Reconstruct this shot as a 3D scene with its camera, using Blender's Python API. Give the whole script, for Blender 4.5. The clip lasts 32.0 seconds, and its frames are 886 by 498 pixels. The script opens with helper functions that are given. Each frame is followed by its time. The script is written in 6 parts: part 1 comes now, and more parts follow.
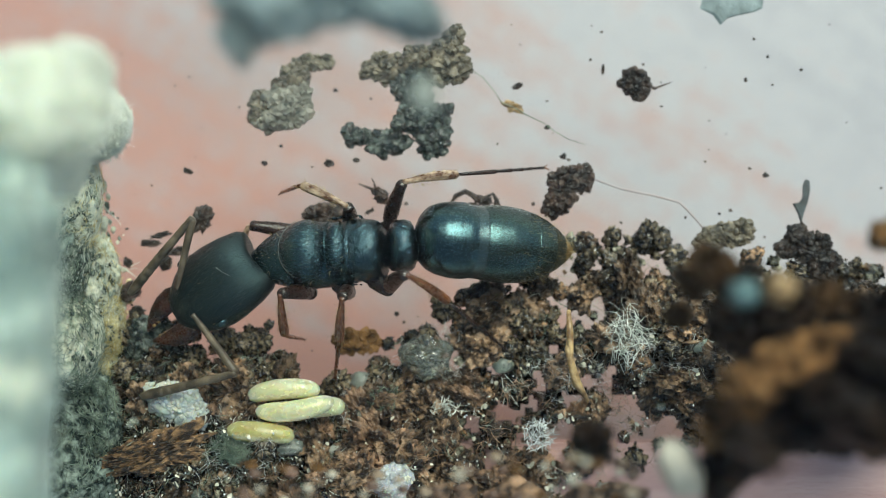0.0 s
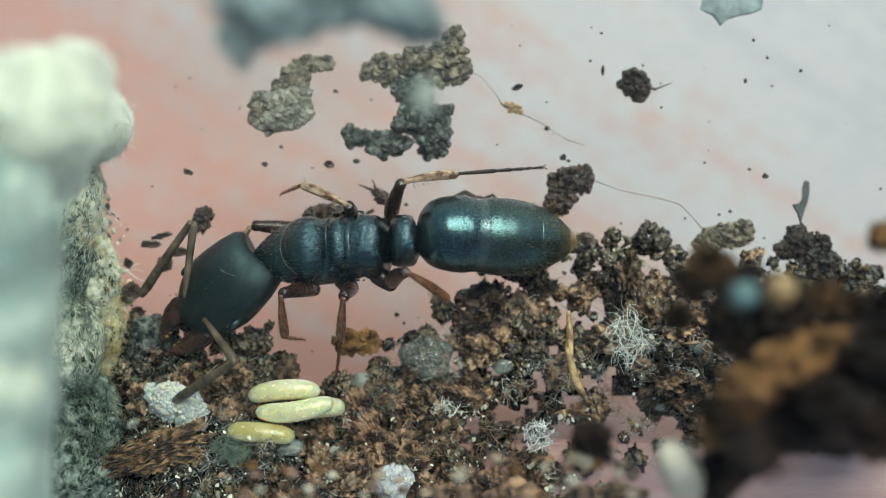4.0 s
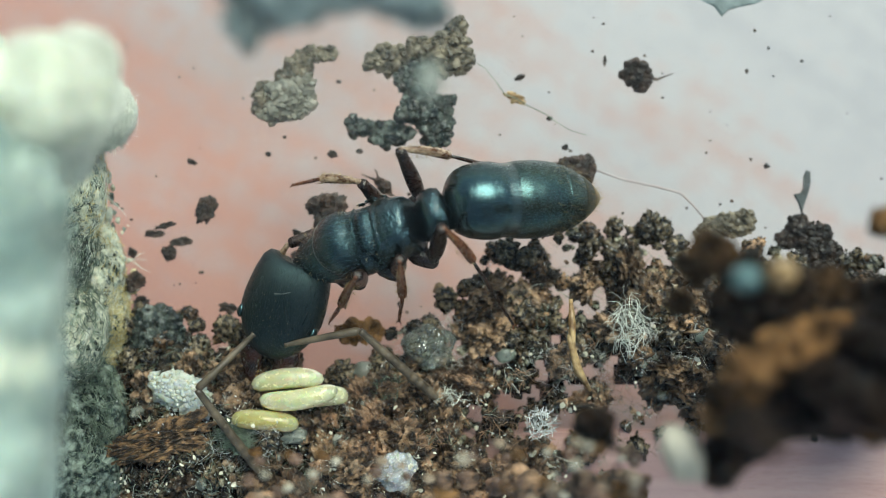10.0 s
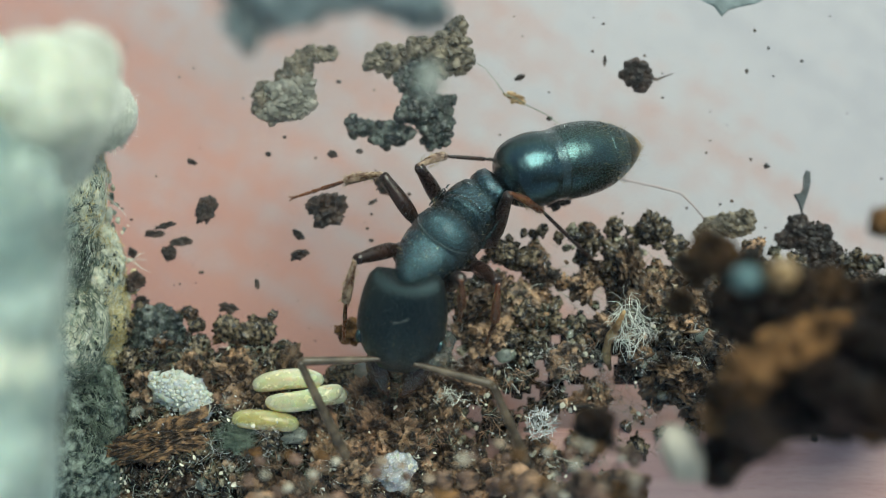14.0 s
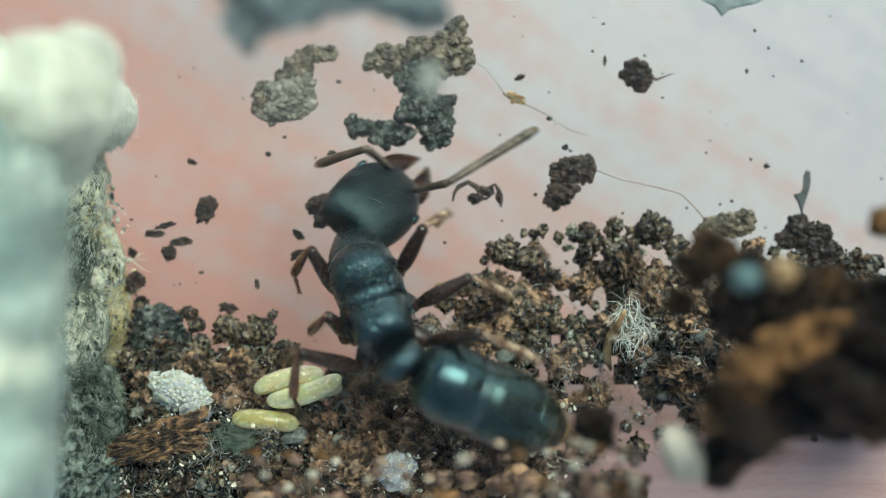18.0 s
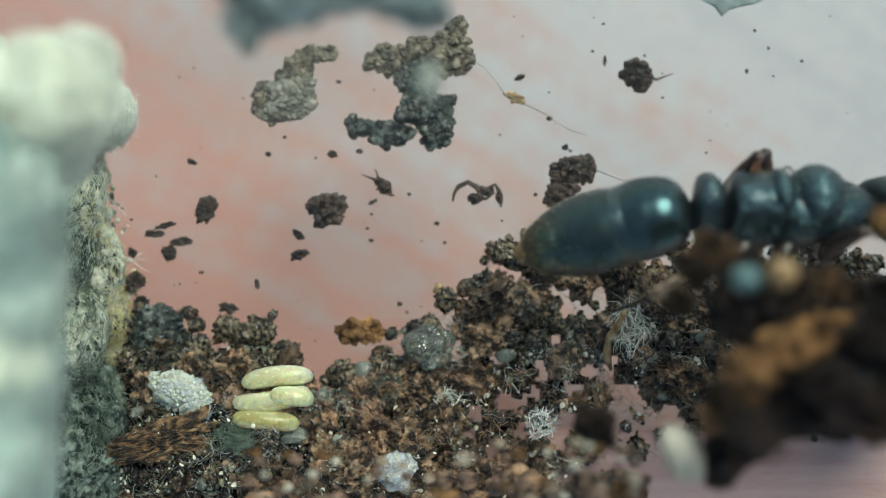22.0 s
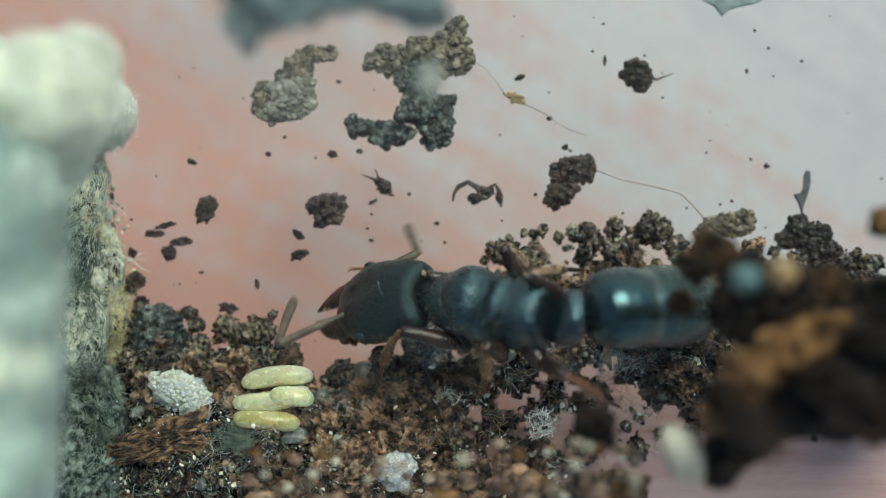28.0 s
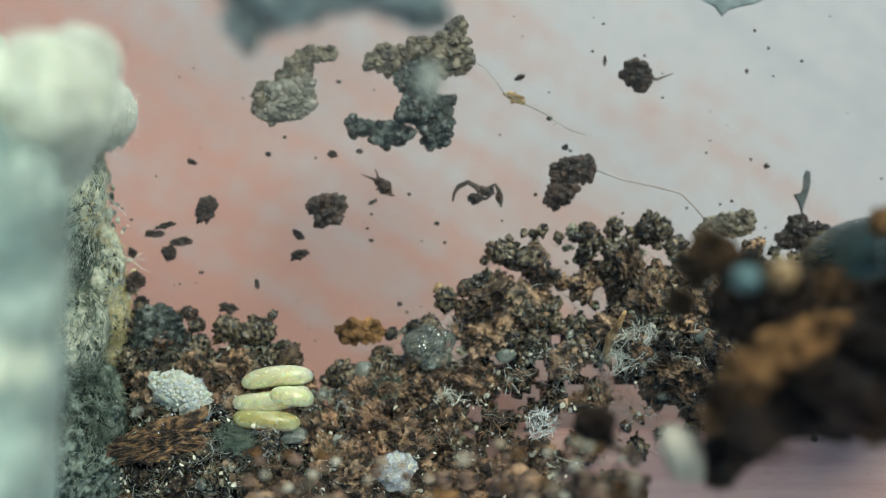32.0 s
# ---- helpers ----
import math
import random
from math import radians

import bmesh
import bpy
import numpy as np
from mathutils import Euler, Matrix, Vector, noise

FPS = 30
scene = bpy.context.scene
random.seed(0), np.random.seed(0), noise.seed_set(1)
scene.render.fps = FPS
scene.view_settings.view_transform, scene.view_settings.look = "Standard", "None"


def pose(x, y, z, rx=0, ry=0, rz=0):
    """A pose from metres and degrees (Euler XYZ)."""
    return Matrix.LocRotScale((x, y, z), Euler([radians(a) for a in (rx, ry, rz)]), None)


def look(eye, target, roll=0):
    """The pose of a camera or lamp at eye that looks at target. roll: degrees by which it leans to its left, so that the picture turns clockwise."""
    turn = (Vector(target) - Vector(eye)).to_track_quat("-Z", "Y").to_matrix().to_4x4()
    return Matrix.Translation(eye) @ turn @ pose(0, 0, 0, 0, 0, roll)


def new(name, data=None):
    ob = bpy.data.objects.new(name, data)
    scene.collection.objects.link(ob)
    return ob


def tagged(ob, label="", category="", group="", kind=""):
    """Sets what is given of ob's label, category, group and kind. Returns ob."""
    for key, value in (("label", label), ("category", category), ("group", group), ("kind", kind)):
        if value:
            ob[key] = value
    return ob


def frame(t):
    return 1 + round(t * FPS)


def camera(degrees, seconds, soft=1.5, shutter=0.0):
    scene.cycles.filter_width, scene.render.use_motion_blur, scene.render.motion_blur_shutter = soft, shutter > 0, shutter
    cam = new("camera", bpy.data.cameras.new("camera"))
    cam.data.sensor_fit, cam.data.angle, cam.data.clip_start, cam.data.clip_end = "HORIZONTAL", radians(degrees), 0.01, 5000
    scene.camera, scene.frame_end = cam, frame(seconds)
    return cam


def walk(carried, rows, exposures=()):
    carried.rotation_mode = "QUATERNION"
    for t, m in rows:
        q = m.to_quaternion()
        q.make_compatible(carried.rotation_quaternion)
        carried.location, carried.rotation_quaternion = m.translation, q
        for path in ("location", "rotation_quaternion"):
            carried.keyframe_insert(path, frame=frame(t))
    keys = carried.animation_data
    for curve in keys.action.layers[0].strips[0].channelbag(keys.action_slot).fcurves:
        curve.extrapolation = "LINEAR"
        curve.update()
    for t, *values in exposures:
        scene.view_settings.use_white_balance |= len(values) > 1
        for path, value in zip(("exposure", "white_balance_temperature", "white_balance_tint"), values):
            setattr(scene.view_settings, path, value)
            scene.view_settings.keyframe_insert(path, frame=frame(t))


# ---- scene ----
cam = camera(40, 32.0, soft=0.8, shutter=0.4)
MM = 0.001
cam.data.dof.use_dof = True
cam.data.dof.focus_distance = 30.35 * MM
cam.data.dof.aperture_fstop = 46
walk(cam, [(t, pose(x * MM, y * MM, z * MM)) for t, x, y, z in [
    (0, 0.072, 0.254, 32.127), (3.5, 0.072, 0.254, 32.127), (5.5, 0.068, 0.402, 32.391), (6, 0.023, 0.324, 32.473),
    (6.5, -0.307, -0.077, 33.071), (7, -0.098, -0.249, 32.489), (7.5, 0, 0, 32.31), (32, 0, 0, 32.31)]],
    [(t, e, 6800, -10) for t, e in ((0, 0.59), (6, 0.61), (8, 0.64), (11, 0.64), (13, 0.53), (14, 0.46), (17, 0.57), (18, 0.58), (19, 0.49), (20, 0.5), (21, 0.36), (32, 0.36))])

# ---- daylight: a bright overcast sky, strongest from beyond the far side ----
world = bpy.data.worlds.new("sky")
scene.world = world
world.use_nodes = True
wt = world.node_tree
sky = wt.nodes.new("ShaderNodeTexSky")
sky.sky_type, sky.sun_disc, sky.sun_elevation, sky.sun_rotation = "NISHITA", False, radians(54), radians(26)
sky.air_density, sky.dust_density = 1.0, 1.2
wt.links.new(sky.outputs[0], wt.nodes["Background"].inputs[0])
wt.nodes["Background"].inputs[1].default_value = 0.10
sun = new("sun", bpy.data.lights.new("sun", "SUN"))
sun.data.energy, sun.data.angle, sun.data.color = 2.7, radians(36), (1.0, 0.98, 0.95)
sun.matrix_world = look((0.3, 0.62, 0.95), (0, 0, 0))


# ---- materials ----
def material(name, low, high, size, rough=0.7, bump=0.3, fine=None, metal=0.0, vary=0.0, island=False, specular=0.5,
             coat=0.0, through_light=0.0, clear=0.0, stretch=(1, 1, 1), contrast=(0.35, 0.65), depth=0.5, sheen=None, spread_mm=1.0):
    """Two colours mixed by noise of a size in mm, with finer grain and relief on top."""
    m = bpy.data.materials.new(name)
    m.use_nodes = True
    n, k = m.node_tree.nodes, m.node_tree.links
    bsdf = n["Principled BSDF"]
    where = n.new("ShaderNodeTexCoord")
    space = n.new("ShaderNodeMapping")
    space.inputs["Scale"].default_value = stretch
    k.new(where.outputs["Object"], space.inputs[0])
    big = n.new("ShaderNodeTexNoise")
    big.inputs["Scale"].default_value, big.inputs["Detail"].default_value = 1 / (size * MM), 6
    k.new(space.outputs[0], big.inputs["Vector"])
    ramp = n.new("ShaderNodeValToRGB")
    ramp.color_ramp.elements[0].position, ramp.color_ramp.elements[1].position = contrast
    ramp.color_ramp.elements[0].color, ramp.color_ramp.elements[1].color = (*low, 1), (*high, 1)
    k.new(big.outputs["Fac"], ramp.inputs[0])
    last = ramp.outputs[0]
    if vary:
        source = n.new("ShaderNodeNewGeometry").outputs["Random Per Island"] if island else n.new("ShaderNodeObjectInfo").outputs["Random"]
        spread = n.new("ShaderNodeMapRange")
        spread.inputs[3].default_value, spread.inputs[4].default_value = 1 - vary, 1 + vary
        k.new(source, spread.inputs[0])
        tint = n.new("ShaderNodeHueSaturation")
        k.new(spread.outputs[0], tint.inputs["Value"])
        k.new(last, tint.inputs["Color"])
        last = tint.outputs[0]
    k.new(last, bsdf.inputs["Base Color"])
    small = n.new("ShaderNodeTexNoise")
    small.inputs["Scale"].default_value, small.inputs["Detail"].default_value = 1 / ((fine or size / 6) * MM), 4
    k.new(space.outputs[0], small.inputs["Vector"])
    if bump:
        relief = n.new("ShaderNodeBump")
        relief.inputs["Strength"].default_value, relief.inputs["Distance"].default_value = bump, (fine or size / 6) * MM * depth
        k.new(small.outputs["Fac"], relief.inputs["Height"])
        k.new(relief.outputs[0], bsdf.inputs["Normal"])
    worn = n.new("ShaderNodeMapRange")
    worn.inputs[3].default_value, worn.inputs[4].default_value = max(rough - 0.12, 0.03), min(rough + 0.12, 1)
    k.new(small.outputs["Fac"], worn.inputs[0])
    k.new(worn.outputs[0], bsdf.inputs["Roughness"])
    bsdf.inputs["Metallic"].default_value = metal
    bsdf.inputs["Specular IOR Level"].default_value = specular
    if sheen:
        bsdf.inputs["Specular Tint"].default_value = (*sheen, 1)
    bsdf.inputs["Coat Weight"].default_value = coat
    bsdf.inputs["Transmission Weight"].default_value = clear
    if through_light:
        bsdf.inputs["Subsurface Weight"].default_value = through_light
        bsdf.inputs["Subsurface Radius"].default_value = (0.5 * MM, 0.35 * MM, 0.2 * MM)
        bsdf.inputs["Subsurface Scale"].default_value = spread_mm
    return m


SOIL = material("dark soil", (0.009, 0.007, 0.005), (0.3, 0.2, 0.125), 0.2, 0.25, 1.0, 0.04, vary=0.85, island=True, contrast=(0.45, 0.75), depth=1.2)
SOIL_LUMP = material("caked dark soil", (0.014, 0.009, 0.006), (0.42, 0.275, 0.17), 0.28, 0.3, 0.8, 0.07, vary=0.6, island=True, contrast=(0.43, 0.76), depth=1.1)
SOIL_MAT = material("matted rusty soil", (0.018, 0.010, 0.007), (0.45, 0.275, 0.17), 0.42, 0.34, 1.0, 0.05, vary=0.6, island=True, contrast=(0.42, 0.72), depth=1.2)
SOIL_BLACK = material("wet black soil", (0.004, 0.004, 0.0035), (0.11, 0.085, 0.055), 0.2, 0.18, 1.0, 0.045, vary=0.6, island=True, contrast=(0.45, 0.75), depth=1.1)
LITTER = material("brown leaf litter", (0.03, 0.018, 0.011), (0.52, 0.35, 0.22), 0.2, 0.35, 0.9, 0.04, vary=0.8, island=True, contrast=(0.4, 0.75))
OCHRE = material("ochre plant crumbs", (0.035, 0.02, 0.012), (0.36, 0.22, 0.125), 0.15, 0.35, 0.8, 0.04, vary=0.7, island=True)
BEAD_BLACK = material("wet black-brown granule", (0.006, 0.005, 0.004), (0.28, 0.22, 0.14), 0.13, 0.18, 0.6, 0.07, vary=0.7, island=True, contrast=(0.44, 0.8), coat=0.25, depth=1.0, specular=0.4)
BEAD_BROWN = material("wet brown granule", (0.012, 0.008, 0.005), (0.46, 0.28, 0.16), 0.13, 0.22, 0.6, 0.07, vary=0.7, island=True, contrast=(0.42, 0.78), coat=0.25, depth=1.0, specular=0.4)
BEAD_GREEN = material("grey-green granule", (0.016, 0.017, 0.012), (0.42, 0.4, 0.3), 0.15, 0.2, 0.6, 0.07, vary=0.6, island=True, contrast=(0.4, 0.78), coat=0.15, depth=0.9, specular=0.4)
BEAD_CLEAR = material("glassy granule", (0.3, 0.33, 0.28), (0.75, 0.76, 0.68), 0.2, 0.14, 0.5, 0.08, vary=0.35, island=True, clear=0.7)
SOIL_PIECE = material("soil crumb", (0.010, 0.007, 0.006), (0.075, 0.045, 0.032), 0.3, 0.34, 0.9, 0.05, vary=0.5, contrast=(0.4, 0.75), depth=1.0)
SOIL_GREY = material("grey-brown clod", (0.035, 0.03, 0.022), (0.23, 0.19, 0.13), 0.3, 0.35, 0.9, 0.04, contrast=(0.35, 0.78), vary=0.45, island=True)
SMEAR = material("blue-grey soil smear", (0.07, 0.095, 0.1), (0.28, 0.34, 0.345), 0.8, 0.6, 0.6, 0.1)
SOIL_DAMP = material("damp blue-grey soil", (0.010, 0.015, 0.015), (0.15, 0.17, 0.15), 0.25, 0.22, 0.9, 0.04, contrast=(0.42, 0.78), vary=0.5, island=True)
CLOD_FILM = material("translucent grey-green film", (0.3, 0.29, 0.23), (0.6, 0.57, 0.48), 0.4, 0.4, 0.3, 0.05, clear=0.7, vary=0.2, island=True)
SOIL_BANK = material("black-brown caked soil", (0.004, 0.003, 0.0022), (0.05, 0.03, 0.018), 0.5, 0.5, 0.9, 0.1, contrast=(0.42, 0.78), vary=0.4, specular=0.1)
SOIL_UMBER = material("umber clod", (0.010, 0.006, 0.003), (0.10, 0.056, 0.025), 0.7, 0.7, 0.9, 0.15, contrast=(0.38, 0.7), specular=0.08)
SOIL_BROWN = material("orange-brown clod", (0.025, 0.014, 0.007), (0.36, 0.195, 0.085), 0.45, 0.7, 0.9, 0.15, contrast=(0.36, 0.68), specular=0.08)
RUST_CRUMB = material("reddish-brown crumb", (0.05, 0.026, 0.018), (0.25, 0.15, 0.105), 0.3, 0.5, 0.5, 0.06, vary=0.4)
TAN_CRUMB = material("pale tan crumb", (0.12, 0.08, 0.05), (0.44, 0.35, 0.26), 0.3, 0.5, 0.5, 0.06, vary=0.4)
HUSK = material("brown wood", (0.014, 0.008, 0.005), (0.33, 0.19, 0.09), 0.15, 0.5, 1.0, 0.045, stretch=(0.65, 1, 1), vary=0.4, contrast=(0.42, 0.74), depth=1.3)
HUSK_FIBRE = material("brown root fibre", (0.06, 0.032, 0.018), (0.36, 0.21, 0.12), 0.3, 0.45, 0.2, vary=0.7, island=True)
STRAW = material("straw", (0.14, 0.075, 0.03), (0.52, 0.36, 0.18), 0.25, 0.4, 0.6, 0.05, contrast=(0.38, 0.66), through_light=0.1)
FIBRE = material("pale plant fibre", (0.36, 0.39, 0.35), (0.78, 0.8, 0.74), 0.4, 0.4, 0.2, vary=0.5, island=True)
GREEN_FIBRE = material("green-grey fibre", (0.05, 0.08, 0.06), (0.22, 0.27, 0.2), 0.4, 0.5, 0.2, vary=0.5, island=True)
SILVER = material("silvery shreds", (0.35, 0.37, 0.37), (0.85, 0.87, 0.86), 0.2, 0.2, 0.2, 0.05, vary=0.5, island=True)
MINERAL = material("quartz grain", (0.55, 0.57, 0.56), (0.82, 0.82, 0.8), 0.2, 0.15, 0.4, 0.05, vary=0.25, island=True, through_light=0.4)
CRYSTAL = material("milky quartz", (0.45, 0.48, 0.5), (0.72, 0.74, 0.76), 0.25, 0.25, 0.6, 0.06, through_light=0.5, clear=0.35)
CREAM = material("cream pebble", (0.36, 0.32, 0.25), (0.58, 0.53, 0.44), 0.5, 0.5, 0.4, 0.06)
GREY_GRAIN = material("grey pebble", (0.3, 0.36, 0.32), (0.62, 0.68, 0.62), 0.25, 0.3, 0.8, 0.09, clear=0.75, contrast=(0.32, 0.66))
BEAD = material("clear greenish grain", (0.6, 0.68, 0.6), (0.88, 0.92, 0.86), 0.3, 0.12, 0.3, 0.2, clear=0.93, contrast=(0.28, 0.66))
FLAKE = material("pale glossy flake", (0.4, 0.38, 0.29), (0.78, 0.75, 0.63), 0.2, 0.15, 0.3, 0.04, vary=0.5, island=True)
EGG = material("translucent egg", (0.82, 0.73, 0.52), (0.92, 0.86, 0.68), 0.3, 0.22, 0.15, 0.05, through_light=0.8, clear=0.15, coat=0.2)
TEAL_GRAIN = material("teal grain", (0.03, 0.07, 0.075), (0.08, 0.15, 0.16), 0.3, 0.4, 0.4, 0.06)
LARVA = material("cream larva skin", (0.76, 0.7, 0.41), (0.86, 0.82, 0.55), 0.5, 0.26, 0.25, 0.14, coat=0.25, clear=0.4, through_light=1.0, contrast=(0.32, 0.68), spread_mm=1.5)
LARVA_DEEP = material("amber-yellow larva skin", (0.58, 0.5, 0.19), (0.7, 0.63, 0.31), 0.5, 0.26, 0.25, 0.14, coat=0.25, clear=0.45, through_light=1.0, contrast=(0.32, 0.68), spread_mm=1.5)
COTTON = material("damp cotton", (0.58, 0.61, 0.49), (0.82, 0.83, 0.69), 1.3, 0.95, 0.5, 0.08, specular=0.1, through_light=0.3, contrast=(0.3, 0.65))
COTTON_GREEN = material("green-grey damp cotton", (0.28, 0.38, 0.345), (0.6, 0.69, 0.62), 1.0, 0.95, 0.5, 0.1, specular=0.1, through_light=0.3, contrast=(0.28, 0.66))
# darker copy: the near cotton's soft grey-teal shading is put into the colour
COTTON_TEAL = material("teal-grey damp cotton with painted shade", (0.17, 0.25, 0.235), (0.46, 0.55, 0.49), 0.9, 0.95, 0.5, 0.1, specular=0.1, through_light=0.3, contrast=(0.3, 0.68))
COTTON_HAIR = material("cotton fibre", (0.5, 0.54, 0.45), (0.82, 0.84, 0.74), 1.0, 0.6, 0.0, vary=0.3, island=True)
COTTON_WHITE = material("white cotton fibre", (0.72, 0.75, 0.66), (0.93, 0.94, 0.87), 1.0, 0.6, 0.0, vary=0.2, island=True)
STAIN = material("cream-stained cotton", (0.26, 0.29, 0.22), (0.76, 0.75, 0.6), 0.22, 0.9, 0.8, 0.04, specular=0.2, contrast=(0.38, 0.6), depth=0.7, through_light=0.2)
OCHRE_STAIN = material("ochre-stained cotton", (0.3, 0.26, 0.14), (0.74, 0.66, 0.4), 0.2, 0.9, 0.8, 0.04, specular=0.2, contrast=(0.36, 0.62), depth=0.7, through_light=0.2)
TEAL_STAIN = material("algae-dark cotton", (0.02, 0.034, 0.03), (0.34, 0.4, 0.34), 0.22, 0.8, 1.0, 0.05, specular=0.3, contrast=(0.42, 0.66), depth=0.8)
YELLOW_FIBRE = material("yellow-stained fibre", (0.36, 0.26, 0.07), (0.72, 0.62, 0.3), 0.5, 0.6, 0.0, vary=0.4, island=True)
SHELL = material("black chitin", (0.004, 0.006, 0.006), (0.010, 0.014, 0.014), 0.5, 0.24, 0.5, 0.03, specular=1.0, depth=0.35, sheen=(0.5, 0.9, 1.0), stretch=(1, 0.4, 0.4))
SHELL_FINE = material("ridged black chitin", (0.002, 0.003, 0.0035), (0.006, 0.008, 0.010), 0.4, 0.25, 0.9, 0.055, specular=1.0, stretch=(0.25, 1.2, 1.2), depth=0.9, sheen=(0.48, 0.88, 1.0), coat=0.12)
SHELL_HEAD = material("matt ridged black chitin", (0.003, 0.004, 0.004), (0.009, 0.011, 0.011), 0.5, 0.3, 1.0, 0.035, specular=0.55, stretch=(0.22, 1.3, 1.3), depth=0.75, sheen=(0.55, 0.88, 0.95))
SHELL_ROUGH = material("wrinkled black chitin", (0.002, 0.003, 0.003), (0.006, 0.008, 0.009), 0.3, 0.17, 0.8, 0.14, specular=1.0, depth=0.9, sheen=(0.45, 0.85, 1.0), coat=0.3)
SHELL_GOLD = material("dark chitin with golden down", (0.006, 0.007, 0.006), (0.034, 0.03, 0.014), 0.4, 0.36, 0.8, 0.04, stretch=(0.4, 1.5, 1.5), depth=1.2, sheen=(0.6, 0.75, 0.6))
SHELL_OLIVE = material("black chitin with an olive bloom", (0.005, 0.007, 0.006), (0.02, 0.022, 0.015), 0.7, 0.26, 0.5, 0.03, specular=0.95, depth=0.4, sheen=(0.5, 0.88, 0.92), stretch=(0.6, 1, 1), contrast=(0.4, 0.8))
COLLAR = material("pale-sheened chitin", (0.006, 0.009, 0.01), (0.02, 0.028, 0.03), 0.3, 0.2, 0.8, 0.03, specular=1.0, stretch=(1.5, 0.3, 0.3), sheen=(0.6, 0.95, 1.0), coat=0.4)
SUTURE = material("pale seam chitin", (0.03, 0.04, 0.04), (0.12, 0.14, 0.13), 0.2, 0.4, 0.3, 0.03)
TIP = material("amber chitin", (0.05, 0.03, 0.012), (0.22, 0.14, 0.05), 0.3, 0.35, 0.4, 0.05)
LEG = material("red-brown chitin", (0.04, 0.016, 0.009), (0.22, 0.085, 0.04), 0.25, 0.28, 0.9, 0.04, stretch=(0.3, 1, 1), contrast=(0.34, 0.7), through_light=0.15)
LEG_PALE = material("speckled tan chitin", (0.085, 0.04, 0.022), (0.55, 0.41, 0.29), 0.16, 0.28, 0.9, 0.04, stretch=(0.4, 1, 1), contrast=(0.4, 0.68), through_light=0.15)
LEG_DARK = material("black-brown chitin", (0.006, 0.005, 0.005), (0.03, 0.015, 0.011), 0.5, 0.28, 0.5, 0.05, specular=0.45)
JAW = material("dark red jaw chitin", (0.008, 0.005, 0.004), (0.04, 0.014, 0.008), 0.6, 0.28, 0.3, 0.05)
FEELER = material("dull brown chitin", (0.03, 0.022, 0.015), (0.15, 0.115, 0.078), 0.5, 0.4, 0.5, 0.04, contrast=(0.35, 0.7))
HAIR = material("golden hair", (0.2, 0.14, 0.06), (0.42, 0.32, 0.15), 0.3, 0.4, 0.0)
SPLINTER = material("blue-black splinter", (0.012, 0.017, 0.02), (0.05, 0.065, 0.07), 0.3, 0.35, 0.5, 0.05)
SHADED_FLOOR = material("purple-brown shaded floor", (0.42, 0.245, 0.225), (0.6, 0.4, 0.37), 0.9, 0.3, 0.5, 0.05, stretch=(0.15, 1, 1), depth=0.5)
TABLE = material("pale table", (0.35, 0.33, 0.31), (0.5, 0.48, 0.46), 20, 0.6, 0.2, 1.0)


